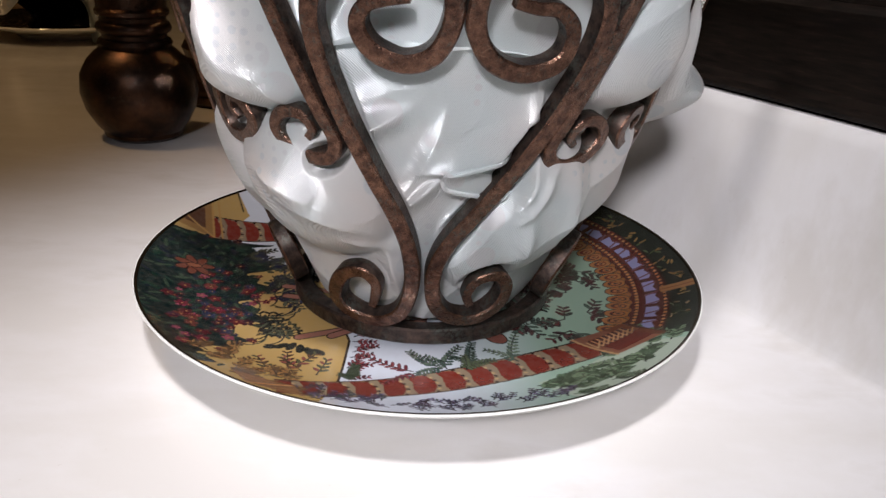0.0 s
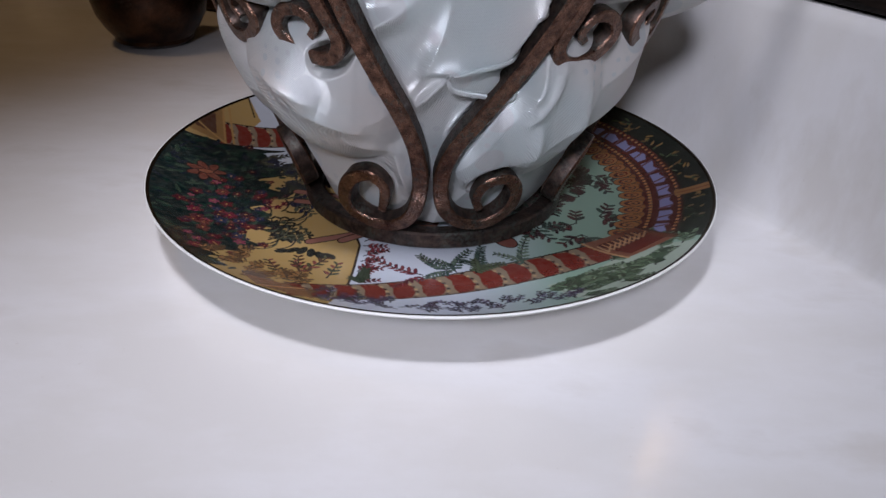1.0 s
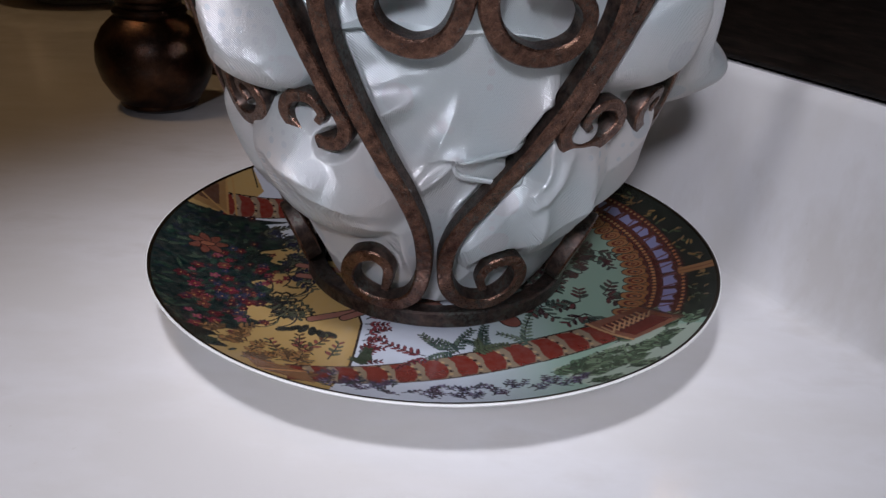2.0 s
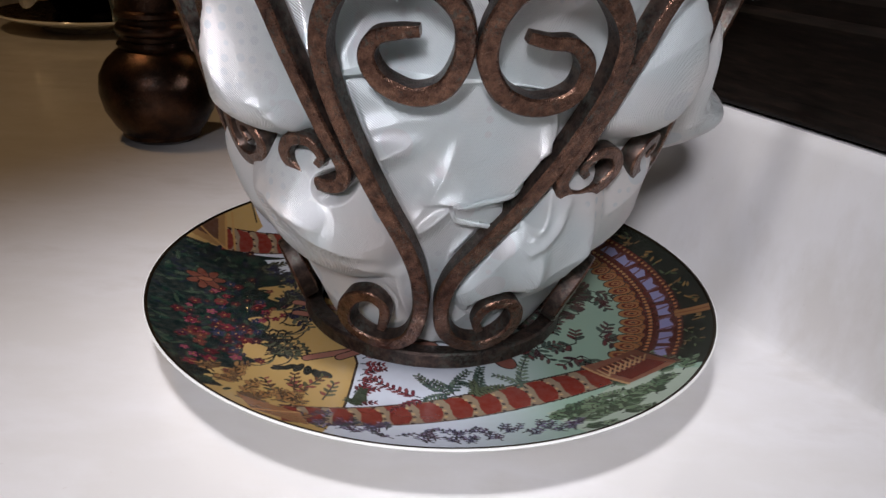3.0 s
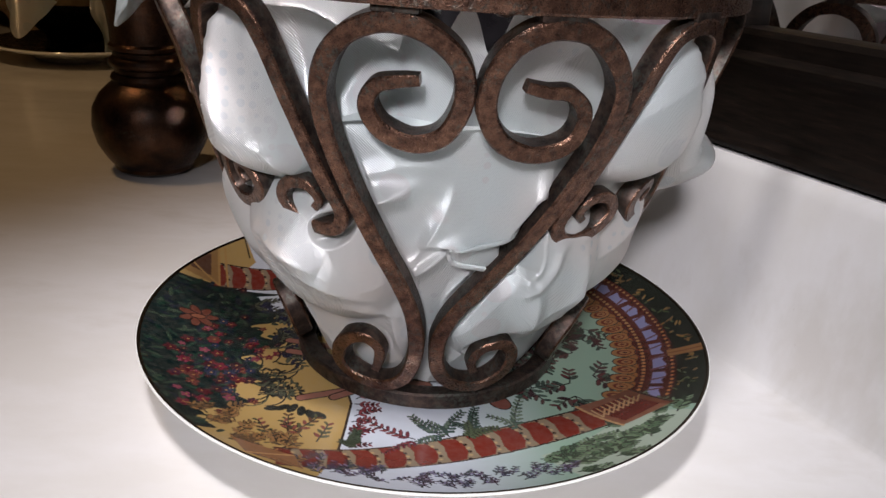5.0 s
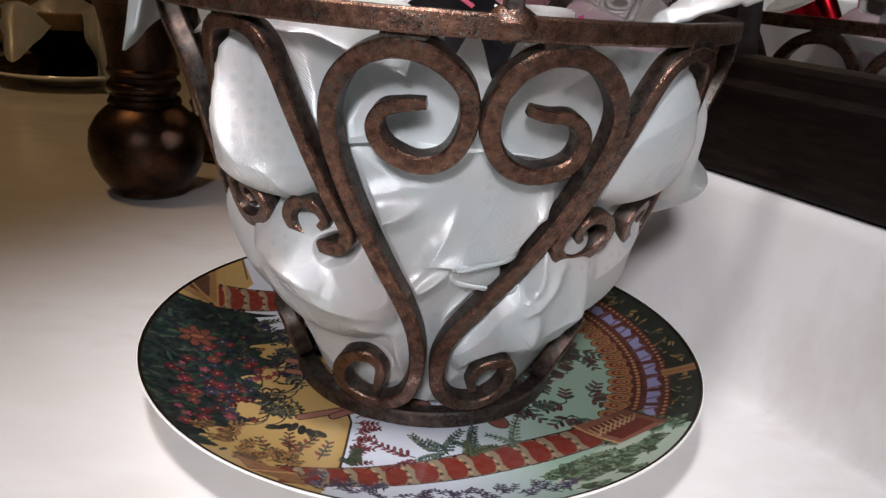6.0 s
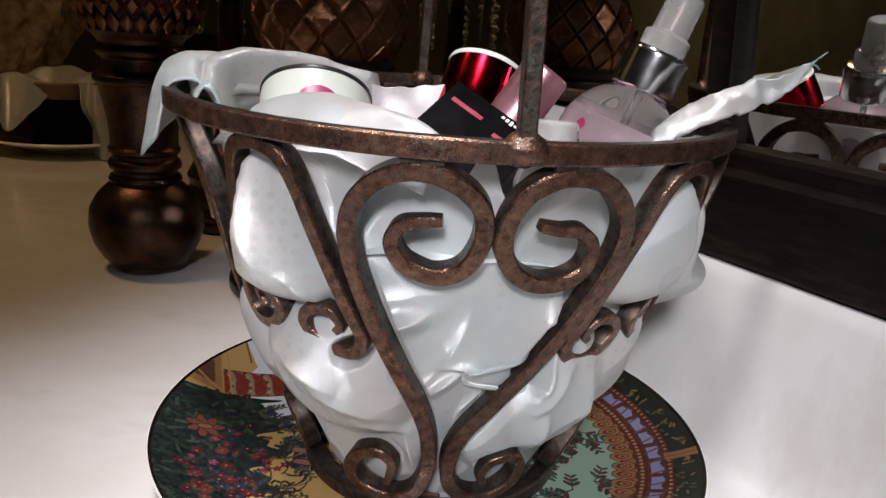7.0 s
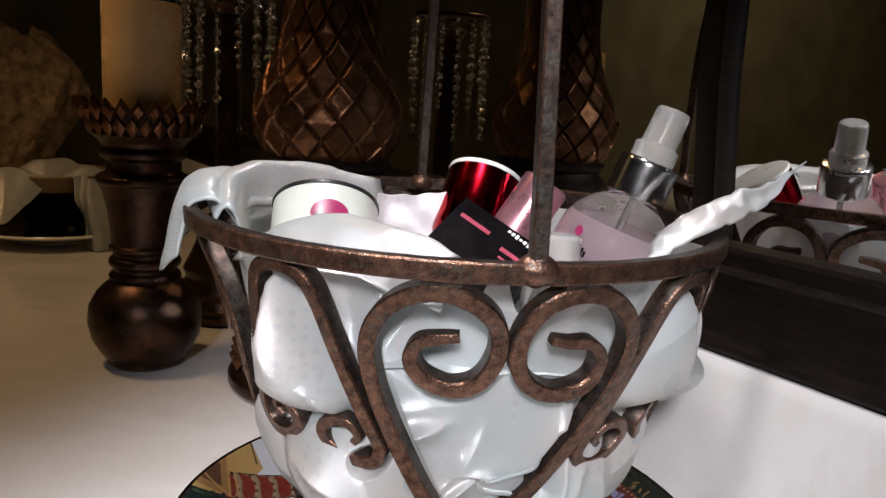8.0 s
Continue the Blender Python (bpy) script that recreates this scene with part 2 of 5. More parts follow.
def sheet(grid, thick=0.0, bm=None):
    """A cloth-like surface from rows of points, with a thickness."""
    bm = bm or bmesh.new()
    vs = [[bm.verts.new(p) for p in row] for row in grid]
    for r, s in zip(vs, vs[1:]):
        for a, b, c, d in zip(r, r[1:], s[1:], s):
            bm.faces.new((a, b, c, d))
    bmesh.ops.recalc_face_normals(bm, faces=bm.faces)
    if thick:
        bmesh.ops.solidify(bm, geom=bm.faces[:], thickness=thick)
    return bm

# ---- the large structure ----
WALL = Vector((0.1893, 0.00825, 0.0))          # a point of the mirror wall's face
ALONG = Vector((-0.5, 0.8660254, 0.0))    # along that wall, away from the viewer
INTO = Vector((0.8660254, 0.5, 0.0))      # into that wall


def by_wall(s, out, z):
    """A point at s along the mirror wall, out from its face, at height z."""
    return WALL + ALONG * s - INTO * out + Vector((0, 0, z))


def wall_strip(profile, s0, s1, steps=1, bm=None, closed=False):
    """A moulding run along the mirror wall from an (out, z) profile."""
    bm = bm or bmesh.new()
    rows = []
    for k in range(steps + 1):
        s = s0 + (s1 - s0) * k / steps
        rows.append([bm.verts.new(by_wall(s, o, z)) for o, z in profile])
    m = len(profile)
    for r, q in zip(rows, rows[1:]):
        for i in range(m if closed else m - 1):
            j = (i + 1) % m
            bm.faces.new((r[i], r[j], q[j], q[i]))
    if closed:
        bm.faces.new(rows[0]), bm.faces.new(rows[-1])
    bmesh.ops.recalc_face_normals(bm, faces=bm.faces)
    return bm


def build_counter():
    # top, cove and splash are one cast piece; the cove's foot is a soft ridge
    cove = [(1.60, -0.03), (1.60, 0.0), (0.30, 0.0), (0.05, 0.0), (0.0335, 0.0002), (0.0305, 0.0010), (0.0292, 0.0026), (0.0280, 0.0065), (0.0266, 0.014), (0.0252, 0.026),
            (0.0240, 0.045), (0.0228, 0.070), (0.0218, 0.097), (0.0205, 0.1022), (0.0180, 0.1045), (-0.02, 0.1045), (-0.02, -0.03)]
    bm = wall_strip(cove, -1.1, 1.35, 48, closed=True)
    ob = part("counter", bm, M["counter"])
    tagged(ob, "glossy white cast marble counter with coved splash", "counter", kind="structure")


def build_room():
    def slab(name, a, b, low, high, thick, mat, label, kind="structure"):
        a, b = Vector(a), Vector(b)
        d = (b - a)
        turn = Matrix.Rotation(math.atan2(d.y, d.x), 4, "Z")
        mid = (a + b) / 2
        side = Vector((-d.y, d.x)).normalized() * thick / 2
        ob = part(name, box((d.length, thick, high - low), (mid.x + side.x, mid.y + side.y, (low + high) / 2), 0.0, turn=turn), mat)
        return tagged(ob, label, "wall", kind=kind)

    p, q = by_wall(-1.12, 0, 0), by_wall(1.37, 0, 0)
    slab("wall_east", q.xy + INTO.xy * 0.021, p.xy + INTO.xy * 0.021, -0.9, 1.9, 0.1, M["plaster"], "dim olive painted wall behind the mirror")
    far = by_wall(1.37, 3.0, 0)
    slab("wall_north", far.xy, q.xy, -0.9, 1.9, 0.1, M["plaster"], "dim olive painted end wall")
    near = by_wall(-1.12, 3.0, 0)
    slab("wall_south", p.xy, near.xy, -0.9, 1.9, 0.1, M["plaster"], "dim olive painted wall behind the viewer")
    slab("wall_west", near.xy, far.xy, -0.9, 1.9, 0.1, M["plaster"], "dim olive painted wall facing the mirror")
    mid = by_wall(0.12, 1.5, 0)
    turn = Matrix.Rotation(math.atan2(ALONG.y, ALONG.x), 4, "Z")
    tagged(part("floor", box((2.7, 3.3, 0.06), (mid.x, mid.y, -0.93), 0, turn=turn), M["stone"]), "brown stone floor in shadow", "floor", kind="structure")
    tagged(part("ceiling", box((2.7, 3.3, 0.06), (mid.x, mid.y, 1.93), 0, turn=turn), M["plaster"]), "dim olive painted ceiling", "ceiling", kind="structure")
    face = part("cabinet_front", wall_strip([(1.57, -0.88), (1.57, -0.03), (0.0, -0.03), (0.0, -0.88)], -1.1, 1.35, 1, closed=True), M["wood"])
    tagged(face, "dark wooden vanity cabinet under the counter", "vanity", kind="structure")


def build_mirror():
    base = thing("mirror", (0, 0, 0), "wall mirror in a dark stained moulded wooden frame", "mirror")
    rail = [(0.0, 0.1050), (0.012, 0.1050), (0.0165, 0.1062), (0.0175, 0.1085), (0.0165, 0.1115), (0.0125, 0.1130), (0.0100, 0.1145), (0.0092, 0.1185), (0.0095, 0.1300),
            (0.0115, 0.1400), (0.0145, 0.1475), (0.0160, 0.1490), (0.0165, 0.1510), (0.0150, 0.1530), (0.0125, 0.1545), (0.0135, 0.1600), (0.0145, 0.1625), (0.0135, 0.1655), (0.0100, 0.1665), (0.0, 0.1665)]
    part("bottom_rail", wall_strip(rail, -0.95, 1.25, 12, closed=True), M["wood"], base)
    part("top_rail", wall_strip([(o, 1.26 - z) for o, z in rail], -0.95, 1.25, 1, closed=True), M["wood"], base)
    part("glass_plate", wall_strip([(0.0, 0.15), (0.004, 0.15), (0.004, 1.12), (0.0, 1.12)], -0.93, 1.23, 1, closed=True), M["mirror"], base, "silvered mirror glass")
    for s in (-0.94, 0.067, 1.24):
        bm = bmesh.new()
        w = 0.0095
        prof = [(-w, 0.004), (-w, 0.010), (-w * 0.75, 0.0135), (-w * 0.3, 0.012), (w * 0.3, 0.012), (w * 0.75, 0.0135), (w, 0.010), (w, 0.004)]
        rows = []
        for z in (0.166, 0.20, 0.25, 0.30, 0.5, 1.095):
            lean = 0.010 * min(1.0, (z - 0.166) / 0.1)
            rows.append([bm.verts.new(by_wall(s + u + lean, o, z)) for u, o in prof])
        for r, q in zip(rows, rows[1:]):
            for i in range(len(prof) - 1):
                bm.faces.new((r[i], r[i + 1], q[i + 1], q[i]))
        bmesh.ops.recalc_face_normals(bm, faces=bm.faces)
        part("stile", bm, M["wood"], base)


build_counter()
build_room()
build_mirror()

# ---- the plate ----
PLATE_R = 0.1362


def plate_top(r):
    """Height of the plate's upper face at a radius."""
    k = max(0.0, (r - 0.088) / (PLATE_R - 0.088))
    return 0.0105 + 0.0140 * k ** 1.7


class Canvas:
    """Painting of the plate's face: colours at the points of its mesh. Units are millimetres; x right, y away."""

    def __init__(self, x, y, rnd):
        self.x, self.y, self.rnd = x, y, rnd
        self.c = np.zeros((len(x), 3))
        order = np.argsort(x)
        self.order, self.sorted = order, x[order]

    def pick(self, x0, x1, y0, y1):
        a, b = np.searchsorted(self.sorted, (x0, x1))
        i = self.order[a:b]
        yy = self.y[i]
        return i[(yy >= y0) & (yy <= y1)]

    def mask_poly(self, pts):
        p = np.array(pts, float)
        i = self.pick(p[:, 0].min(), p[:, 0].max(), p[:, 1].min(), p[:, 1].max())
        x, y = self.x[i], self.y[i]
        inside = np.zeros(len(i), bool)
        for (ax, ay), (bx, by) in zip(p, np.roll(p, -1, 0)):
            if ay == by:
                continue
            inside ^= ((ay > y) != (by > y)) & (x < (bx - ax) * (y - ay) / (by - ay) + ax)
        return i[inside]

    def poly(self, pts, col):
        self.c[self.mask_poly(pts)] = lin(*col)

    def blob(self, x, y, a, b, deg, col, line=None):
        if line:
            self.blob(x, y, a + 0.55, b + 0.55, deg, line)
        m = max(a, b)
        i = self.pick(x - m, x + m, y - m, y + m)
        t = radians(deg)
        u = (self.x[i] - x) * math.cos(t) + (self.y[i] - y) * math.sin(t)
        v = -(self.x[i] - x) * math.sin(t) + (self.y[i] - y) * math.cos(t)
        self.c[i[(u / a) ** 2 + (v / b) ** 2 < 1]] = lin(*col)

    def line(self, pts, w, col):
        for (ax, ay), (bx, by) in zip(pts, pts[1:]):
            i = self.pick(min(ax, bx) - w, max(ax, bx) + w, min(ay, by) - w, max(ay, by) + w)
            dx, dy = bx - ax, by - ay
            L = dx * dx + dy * dy + 1e-9
            t = np.clip(((self.x[i] - ax) * dx + (self.y[i] - ay) * dy) / L, 0, 1)
            d = np.hypot(self.x[i] - ax - t * dx, self.y[i] - ay - t * dy)
            self.c[i[d < w / 2]] = lin(*col)

    def spray(self, x, y, deg, length, leaf, cols, stem=(40, 35, 35), pairs=6, curve=0.0):
        """A stem with paired leaves."""
        px, py, a = x, y, radians(deg)
        step = length / pairs
        pts = [(px, py)]
        for k in range(pairs):
            a += radians(curve)
            px, py = px + step * math.cos(a), py + step * math.sin(a)
            pts.append((px, py))
        self.line(pts, 0.7, stem)
        for k, (qx, qy) in enumerate(pts[1:]):
            s = leaf * (1 - 0.45 * k / pairs)
            for side in (48, -48):
                b = math.degrees(a) + side
                col = cols[self.rnd.randrange(len(cols))]
                ink = tuple(int(c * 0.45) for c in col)
                self.blob(qx + s * 0.9 * math.cos(radians(b)), qy + s * 0.9 * math.sin(radians(b)), s * 1.04, s * 0.36 + 0.16, b, ink)
                self.blob(qx + s * 0.9 * math.cos(radians(b)), qy + s * 0.9 * math.sin(radians(b)), s, s * 0.36, b, col)


def paint_scene(cv):
    rnd = cv.rnd
    x, y = cv.x, cv.y
    r = np.hypot(x, y)
    # grounds: pale sky into green, sand, dark garden
    k = np.clip((x - 12) / 45, 0, 1)[:, None]
    cv.c[:] = (1 - k) * np.array(lin(212, 220, 232)) + k * np.array(lin(150, 182, 160))
    cv.poly([(-140, 150), (-118, 92), (-100, 60), (-112, 20), (-80, 12), (-62, 5), (-48, -10), (-38, -40), (-30, -66), (-31, -104), (-36, -140), (-150, -140), (-160, 60)], (190, 156, 88))
    cv.line([(-118, 96), (-104, 62)], 0.9, (50, 40, 35))
    cv.line([(-62, 5), (-48, -10), (-38, -40), (-30, -66), (-31, -104)], 1.1, (60, 45, 35))
    wob = 6 * np.sin(y * 0.23) + 3 * np.sin(y * 0.61 + 1)
    edge = -76 + wob - 0.0026 * (y + 40) ** 2
    dark = (x < edge) & (y < 30 + 0.15 * (x + 100)) & (y > -112)
    cv.c[dark] = lin(14, 34, 34)
    # far trunk and the near trunk: scaled red bands
    def trunk(pts, half, n):
        pts = [Vector((*p, 0)) for p in pts]
        path = smooth_path(pts, 40)
        total = len(path) - 1
        for k in range(n):
            a, b = path[int(total * k / n)], path[int(total * (k + 1) / n)]
            d = (b - a)
            s = Vector((-d.y, d.x, 0)).normalized() * half
            cv.poly([(a + s).xy, (a - s).xy, (b - s + d * 0.15).xy, (b + s + d * 0.15).xy], (148, 130, 104))
            bulge = [(a + s).xy, (a + d * 0.62 + s * 0.86).xy, (a + d * 0.80 + s * 0.3).xy, (a + d * 0.74 - s * 0.35).xy, (a + d * 0.52 - s * 0.9).xy, (a - s).xy, (a - d * 0.02 - s * 0.4).xy, (a + d * 0.12 + s * 0.4).xy]
            cv.poly(bulge, (128, 40, 26))
            for j in range(7):
                t = -0.9 + 1.8 * j / 6
                q = a + d * (0.80 - 0.25 * t * t + 0.04) + s * t
                cv.blob(q.x, q.y, 0.8, 0.8, 0, (190, 160, 110) if j % 2 else (70, 45, 35))
        for sgn in (1, -1):
            off = []
            for a, b in zip(path, path[1:]):
                d = b - a
                s = Vector((-d.y, d.x, 0)).normalized() * half * sgn
                off.append((a + s).xy)
            cv.line(off, 0.8, (60, 35, 28))

    trunk([(-118, 36), (-80, 50), (-40, 68), (-6, 86)], 10.5, 12)
    trunk([(-52, -116), (-24, -108), (10, -96), (45, -81), (80, -64)], 8.6, 12)
    # plants on the far strip
    for px, py, a, n in ((-96, 78, 110, 14), (-66, 84, 150, 30), (-62, 86, 95, 22), (-52, 88, 60, 26), (-30, 96, 85, 20), (-22, 98, 40, 18), (-34, 98, 140, 18)):
        cv.spray(px, py, a, n, 3.3, [(58, 70, 52), (92, 100, 78), (70, 52, 50)], pairs=6)
    # corner triangle
    cv.poly([(-139, 46), (-121, 60), (-112, 28), (-131, 30)], (160, 120, 66))
    cv.poly([(-133, 45), (-123, 52), (-118, 34), (-129, 35)], (96, 62, 44))
    for a, b in (((-139, 46), (-112, 28)), ((-121, 60), (-112, 28)), ((-118, 62), (-108, 30))):
        cv.line([a, b], 1.1, (190, 146, 78))
    # garden
    greens = [(22, 52, 40), (28, 60, 48), (16, 42, 42), (52, 72, 56), (20, 32, 46)]
    for _ in range(420):
        px, py = rnd.uniform(-132, -64), rnd.uniform(-104, 26)
        if px > -76 + 6 * math.sin(py * 0.23) - 0.0026 * (py + 40) ** 2 + rnd.uniform(-2, 10):
            continue
        cv.blob(px, py, rnd.uniform(1.8, 4.2), rnd.uniform(0.7, 1.5), rnd.uniform(0, 180), rnd.choice(greens))
    petals = [(112, 22, 44), (84, 16, 30), (136, 58, 78), (66, 22, 48), (40, 46, 74), (108, 50, 42), (96, 20, 30), (60, 18, 32)]
    for _ in range(120):
        px, py = rnd.gauss(-92, 14), rnd.gauss(-50, 26)
        if px > -68 or math.hypot(px, py) > 128:
            continue
        col, s = rnd.choice(petals), rnd.uniform(0.8, 1.9)
        turn = rnd.uniform(0, 72)
        for q in range(5):
            a = radians(turn + 72 * q)
            cv.blob(px + s * math.cos(a), py + s * math.sin(a), s * 0.85, s * 0.62, math.degrees(a), col)
        cv.blob(px, py, s * 0.32, s * 0.32, 0, (160, 116, 66))
    for k in range(7):
        a = radians(20 + 51 * k)
        cv.blob(-113 + 4.5 * math.cos(a), -6 + 4.5 * math.sin(a), 5.0, 2.2, math.degrees(a), (112, 58, 42), (40, 20, 20))
    cv.blob(-113, -6, 3.4, 1.8, 20, (140, 82, 56), (60, 28, 22))
    for px, py in ((-78, 8), (-72, -12), (-66, -28), (-90, 18), (-64, -4)):
        for q in range(6):
            cv.spray(px + rnd.uniform(-3, 3), py + rnd.uniform(-3, 3), rnd.uniform(-60, 60), rnd.uniform(8, 14), 2.6, [(36, 42, 74), (52, 60, 60), (80, 84, 66)], pairs=4)
    for k in range(9):
        cv.spray(-70, -62 + rnd.uniform(-3, 3), -30 + 14 * k, 17, 2.4, [(70, 76, 58), (40, 44, 40)], pairs=4, curve=7)
    for k in range(6):
        cv.blob(-62 + k * 4, -74 + 2 * math.sin(k), 3.6, 1.9, 20 + 25 * k, (32, 36, 32))
    # curling grasses and dark leaves between garden and sand
    for k in range(26):
        px, py, a = -72 + rnd.uniform(-4, 8), rnd.uniform(-82, -8), radians(rnd.uniform(-50, 50))
        bend = [(px, py)]
        for q in range(6):
            a += radians(14)
            bend.append((bend[-1][0] + 2.2 * math.cos(a), bend[-1][1] + 2.2 * math.sin(a)))
        cv.line(bend, 0.8, rnd.choice([(44, 48, 40), (30, 36, 42), (84, 84, 62)]))
    for px, py, a in ((-52, -92, 100), (-50, -90, 60), (-46, -94, 130), (-40, -96, 80), (-58, -98, 120)):
        cv.spray(px, py, a, 14, 2.2, [(96, 62, 40), (134, 66, 56), (84, 84, 52)], pairs=4)
    # fringe of red plants along the sand's edge
    for k in range(9):
        t = k / 8
        cv.spray(-29 + rnd.uniform(0, 2), -62 - 34 * t, rnd.uniform(-10, 60), 9, 1.7, [(116, 32, 44), (92, 30, 48), (140, 52, 62)], pairs=4)
    for px, py, a, n, cols in ((-2, -88, 165, 24, [(110, 36, 52), (130, 60, 66)]), (8, -84, 150, 16, [(58, 84, 76), (92, 112, 96)]), (10, -84, 80, 18, [(60, 84, 76), (96, 116, 100)]), (22, -80, 100, 16, [(62, 86, 76)]),
                               (-26, -96, 100, 11, [(58, 74, 56)]), (40, -76, 95, 22, [(84, 108, 92), (120, 140, 118)]), (18, -84, 40, 15, [(84, 98, 70)])):
        cv.spray(px, py, a, n, 2.1, cols, pairs=8, curve=-3)
        cv.spray(px + 2, py - 1, a + 34, n * 0.7, 1.7, cols, pairs=7, curve=5)
    # camel with its cloth; its back is turned to the right
    hide, hide2, ink = (150, 98, 82), (120, 70, 58), (44, 28, 26)
    for a, b in (((-12, -34), (-64, -26)), ((-10, -26), (-66, -16)), ((-8, -46), (-52, -64)), ((-10, -42), (-38, -62))):
        cv.line([a, b], 5.0, ink)
        cv.line([a, b], 3.8, hide)
    cv.poly([(-14, -48), (2, -50), (10, -20), (8, 14), (-12, 22), (-20, 8), (-22, -30)], hide2)
    cv.poly([(-40, -24), (-14, -46), (4, -36), (8, 2), (-4, 16), (-34, 6)], (216, 214, 214))
    for k in range(9):
        cv.line([(-38 + 1.0 * k, -22 + 3.4 * k), (-30 + 1.0 * k, -25 + 3.4 * k)], 1.3, (70, 70, 96))
    cv.poly([(-30, -26), (-20, -36), (-8, 4), (-22, 6)], (164, 100, 52))
    cv.poly([(-18, -36), (-6, -38), (6, 2), (-6, 6)], (120, 128, 186))
    for k in range(11):
        cv.line([(-30 + 0.8 * k, -26 + 3.4 * k), (-4 + 0.8 * k, -42 + 3.4 * k)], 0.8, ink)
        cv.line([(-30 + 0.8 * k, -40 + 3.4 * k), (-4 + 0.8 * k, -28 + 3.4 * k)], 0.8, ink)
    for rad in (9, 7, 5, 3):
        cv.blob(2, -8, rad * 0.9, rad * 1.6, 10, (150, 110, 70) if rad % 4 == 1 else (78, 74, 80), ink)
    cv.blob(19, -10, 6.5, 3.4, -15, (62, 60, 66), ink)
    cv.blob(-3, -49, 7, 4.0, 10, hide, ink)
    neck = [(0, -52), (8, -55), (16, -53), (24, -53), (31, -56)]
    cv.line(neck, 7.4, ink), cv.line(neck, 6.2, hide2)
    for k in range(10):
        cv.line([(8 + 2.4 * k, -58), (11 + 2.4 * k, -50)], 0.6, (206, 176, 120))
        cv.line([(11 + 2.4 * k, -58), (8 + 2.4 * k, -50)], 0.6, (206, 176, 120))
    cv.blob(34, -58, 5.6, 4.0, -50, (126, 72, 60), ink)
    # palm crown
    for k in range(13):
        a = -70 + 360 / 13 * k
        for s in (-10, 0, 10):
            cv.spray(4, 50, a + s, 34 + 8 * math.sin(k), 4.0, [(46, 58, 40), (66, 76, 50), (34, 44, 34)], pairs=8, curve=2.2)
    # branches over the green
    for _ in range(46):
        px, py = rnd.uniform(26, 84), rnd.uniform(-52, 54)
        if math.hypot(px, py) > 92 or (px < 36 and py < -36):
            continue
        for q in range(3):
            cv.spray(px, py, rnd.uniform(0, 360), rnd.uniform(7, 13), 2.9, [(54, 74, 66), (70, 92, 80), (96, 44, 48), (64, 40, 48), (88, 60, 58)], pairs=3, curve=rnd.uniform(-9, 9))
    # right border: bands round the arch
    ang = np.degrees(np.arctan2(y, x))
    arch = (ang > -31) & (ang < 82)
    cv.c[arch & (r > 99) & (r < 106)] = lin(176, 118, 66)
    for k in range(24):
        a = radians(-29 + 4.7 * k + rnd.uniform(-0.4, 0.4))
        for rad, s, col in ((99.5, 4.6, (190, 132, 76)), (99.5, 3.0, (112, 42, 30)), (100, 2.0, (190, 134, 82)), (100, 0.9, (104, 34, 26))):
            cv.blob(rad * math.cos(a), rad * math.sin(a), s * rnd.uniform(1.12, 1.3), s * 0.84, math.degrees(a) + rnd.uniform(-8, 8), col, (60, 34, 26) if s > 4 else None)
    wav = 0.7 * np.sin(np.radians(ang) * 76)
    cv.c[arch & (r > 105.0 + wav) & (r < 111)] = lin(96, 36, 30)
    cv.c[arch & (r >= 110.5) & (r < 119.5)] = lin(98, 48, 42)
    cv.c[arch & (r >= 112) & (r < 117.2 + wav) & (np.sin(np.radians(ang) * 52) > -0.72)] = lin(150, 150, 196)
    cv.c[arch & (r >= 118.5 + wav) & (r < 122.5)] = lin(92, 38, 32)
    for k in range(66):
        a = radians(-30 + 1.68 * k)
        ca, sa = math.cos(a), math.sin(a)
        cv.blob(108 * ca, 108 * sa, 1.0, 1.0, 0, (206, 156, 96))
        cv.blob(120.6 * ca, 120.6 * sa, 0.8, 0.8, 0, (206, 150, 90))
        if k % 3 == 0:
            cv.line([(112 * ca, 112 * sa), (117.5 * math.cos(a + 0.02), 117.5 * math.sin(a + 0.02))], 1.3, (120, 84, 96))
    cv.c[arch & (r >= 122.5)] = lin(26, 36, 30)
    for k in range(120):
        a, rad = radians(rnd.uniform(-30, 82)), rnd.uniform(123, 131)
        cv.blob(rad * math.cos(a), rad * math.sin(a), rnd.uniform(1.2, 2.4), 0.6, rnd.uniform(0, 180), rnd.choice([(168, 132, 74), (120, 92, 54), (80, 92, 60)]))
    for a0 in (-8, 66):
        a = radians(a0)
        t = Vector((-math.sin(a), math.cos(a)))
        p, q = Vector((119 * math.cos(a), 119 * math.sin(a))), Vector((135 * math.cos(a), 135 * math.sin(a)))
        cv.poly([p - t * 3, p + t * 3, q + t * 3.4, q - t * 3.4], (186, 132, 78))
        cv.line([p - t * 3, q - t * 3.4], 0.8, (90, 52, 34)), cv.line([p + t * 3, q + t * 3.4], 0.8, (90, 52, 34)), cv.line([p, q], 0.6, (130, 80, 48))
    # near rim: ferns at the right, blue tufts in front
    rimgreen = (ang > -64) & (ang <= -31) & (r > 109) & (y < -0.62 * x - 4)
    cv.c[rimgreen] = lin(176, 192, 172)
    for k in range(34):
        a, rad = radians(rnd.uniform(-66, -31)), rnd.uniform(108, 130)
        cv.spray(rad * math.cos(a), rad * math.sin(a), math.degrees(a) + rnd.uniform(60, 120), 13, 2.4, [(86, 112, 84), (112, 134, 104), (60, 82, 62)], pairs=6)
    # capitals of the two trunks
    cv.poly([(68, -58), (84, -76), (108, -62), (94, -44)], (140, 88, 66))
    cv.poly([(74, -60), (86, -72), (103, -61), (92, -49)], (112, 40, 32))
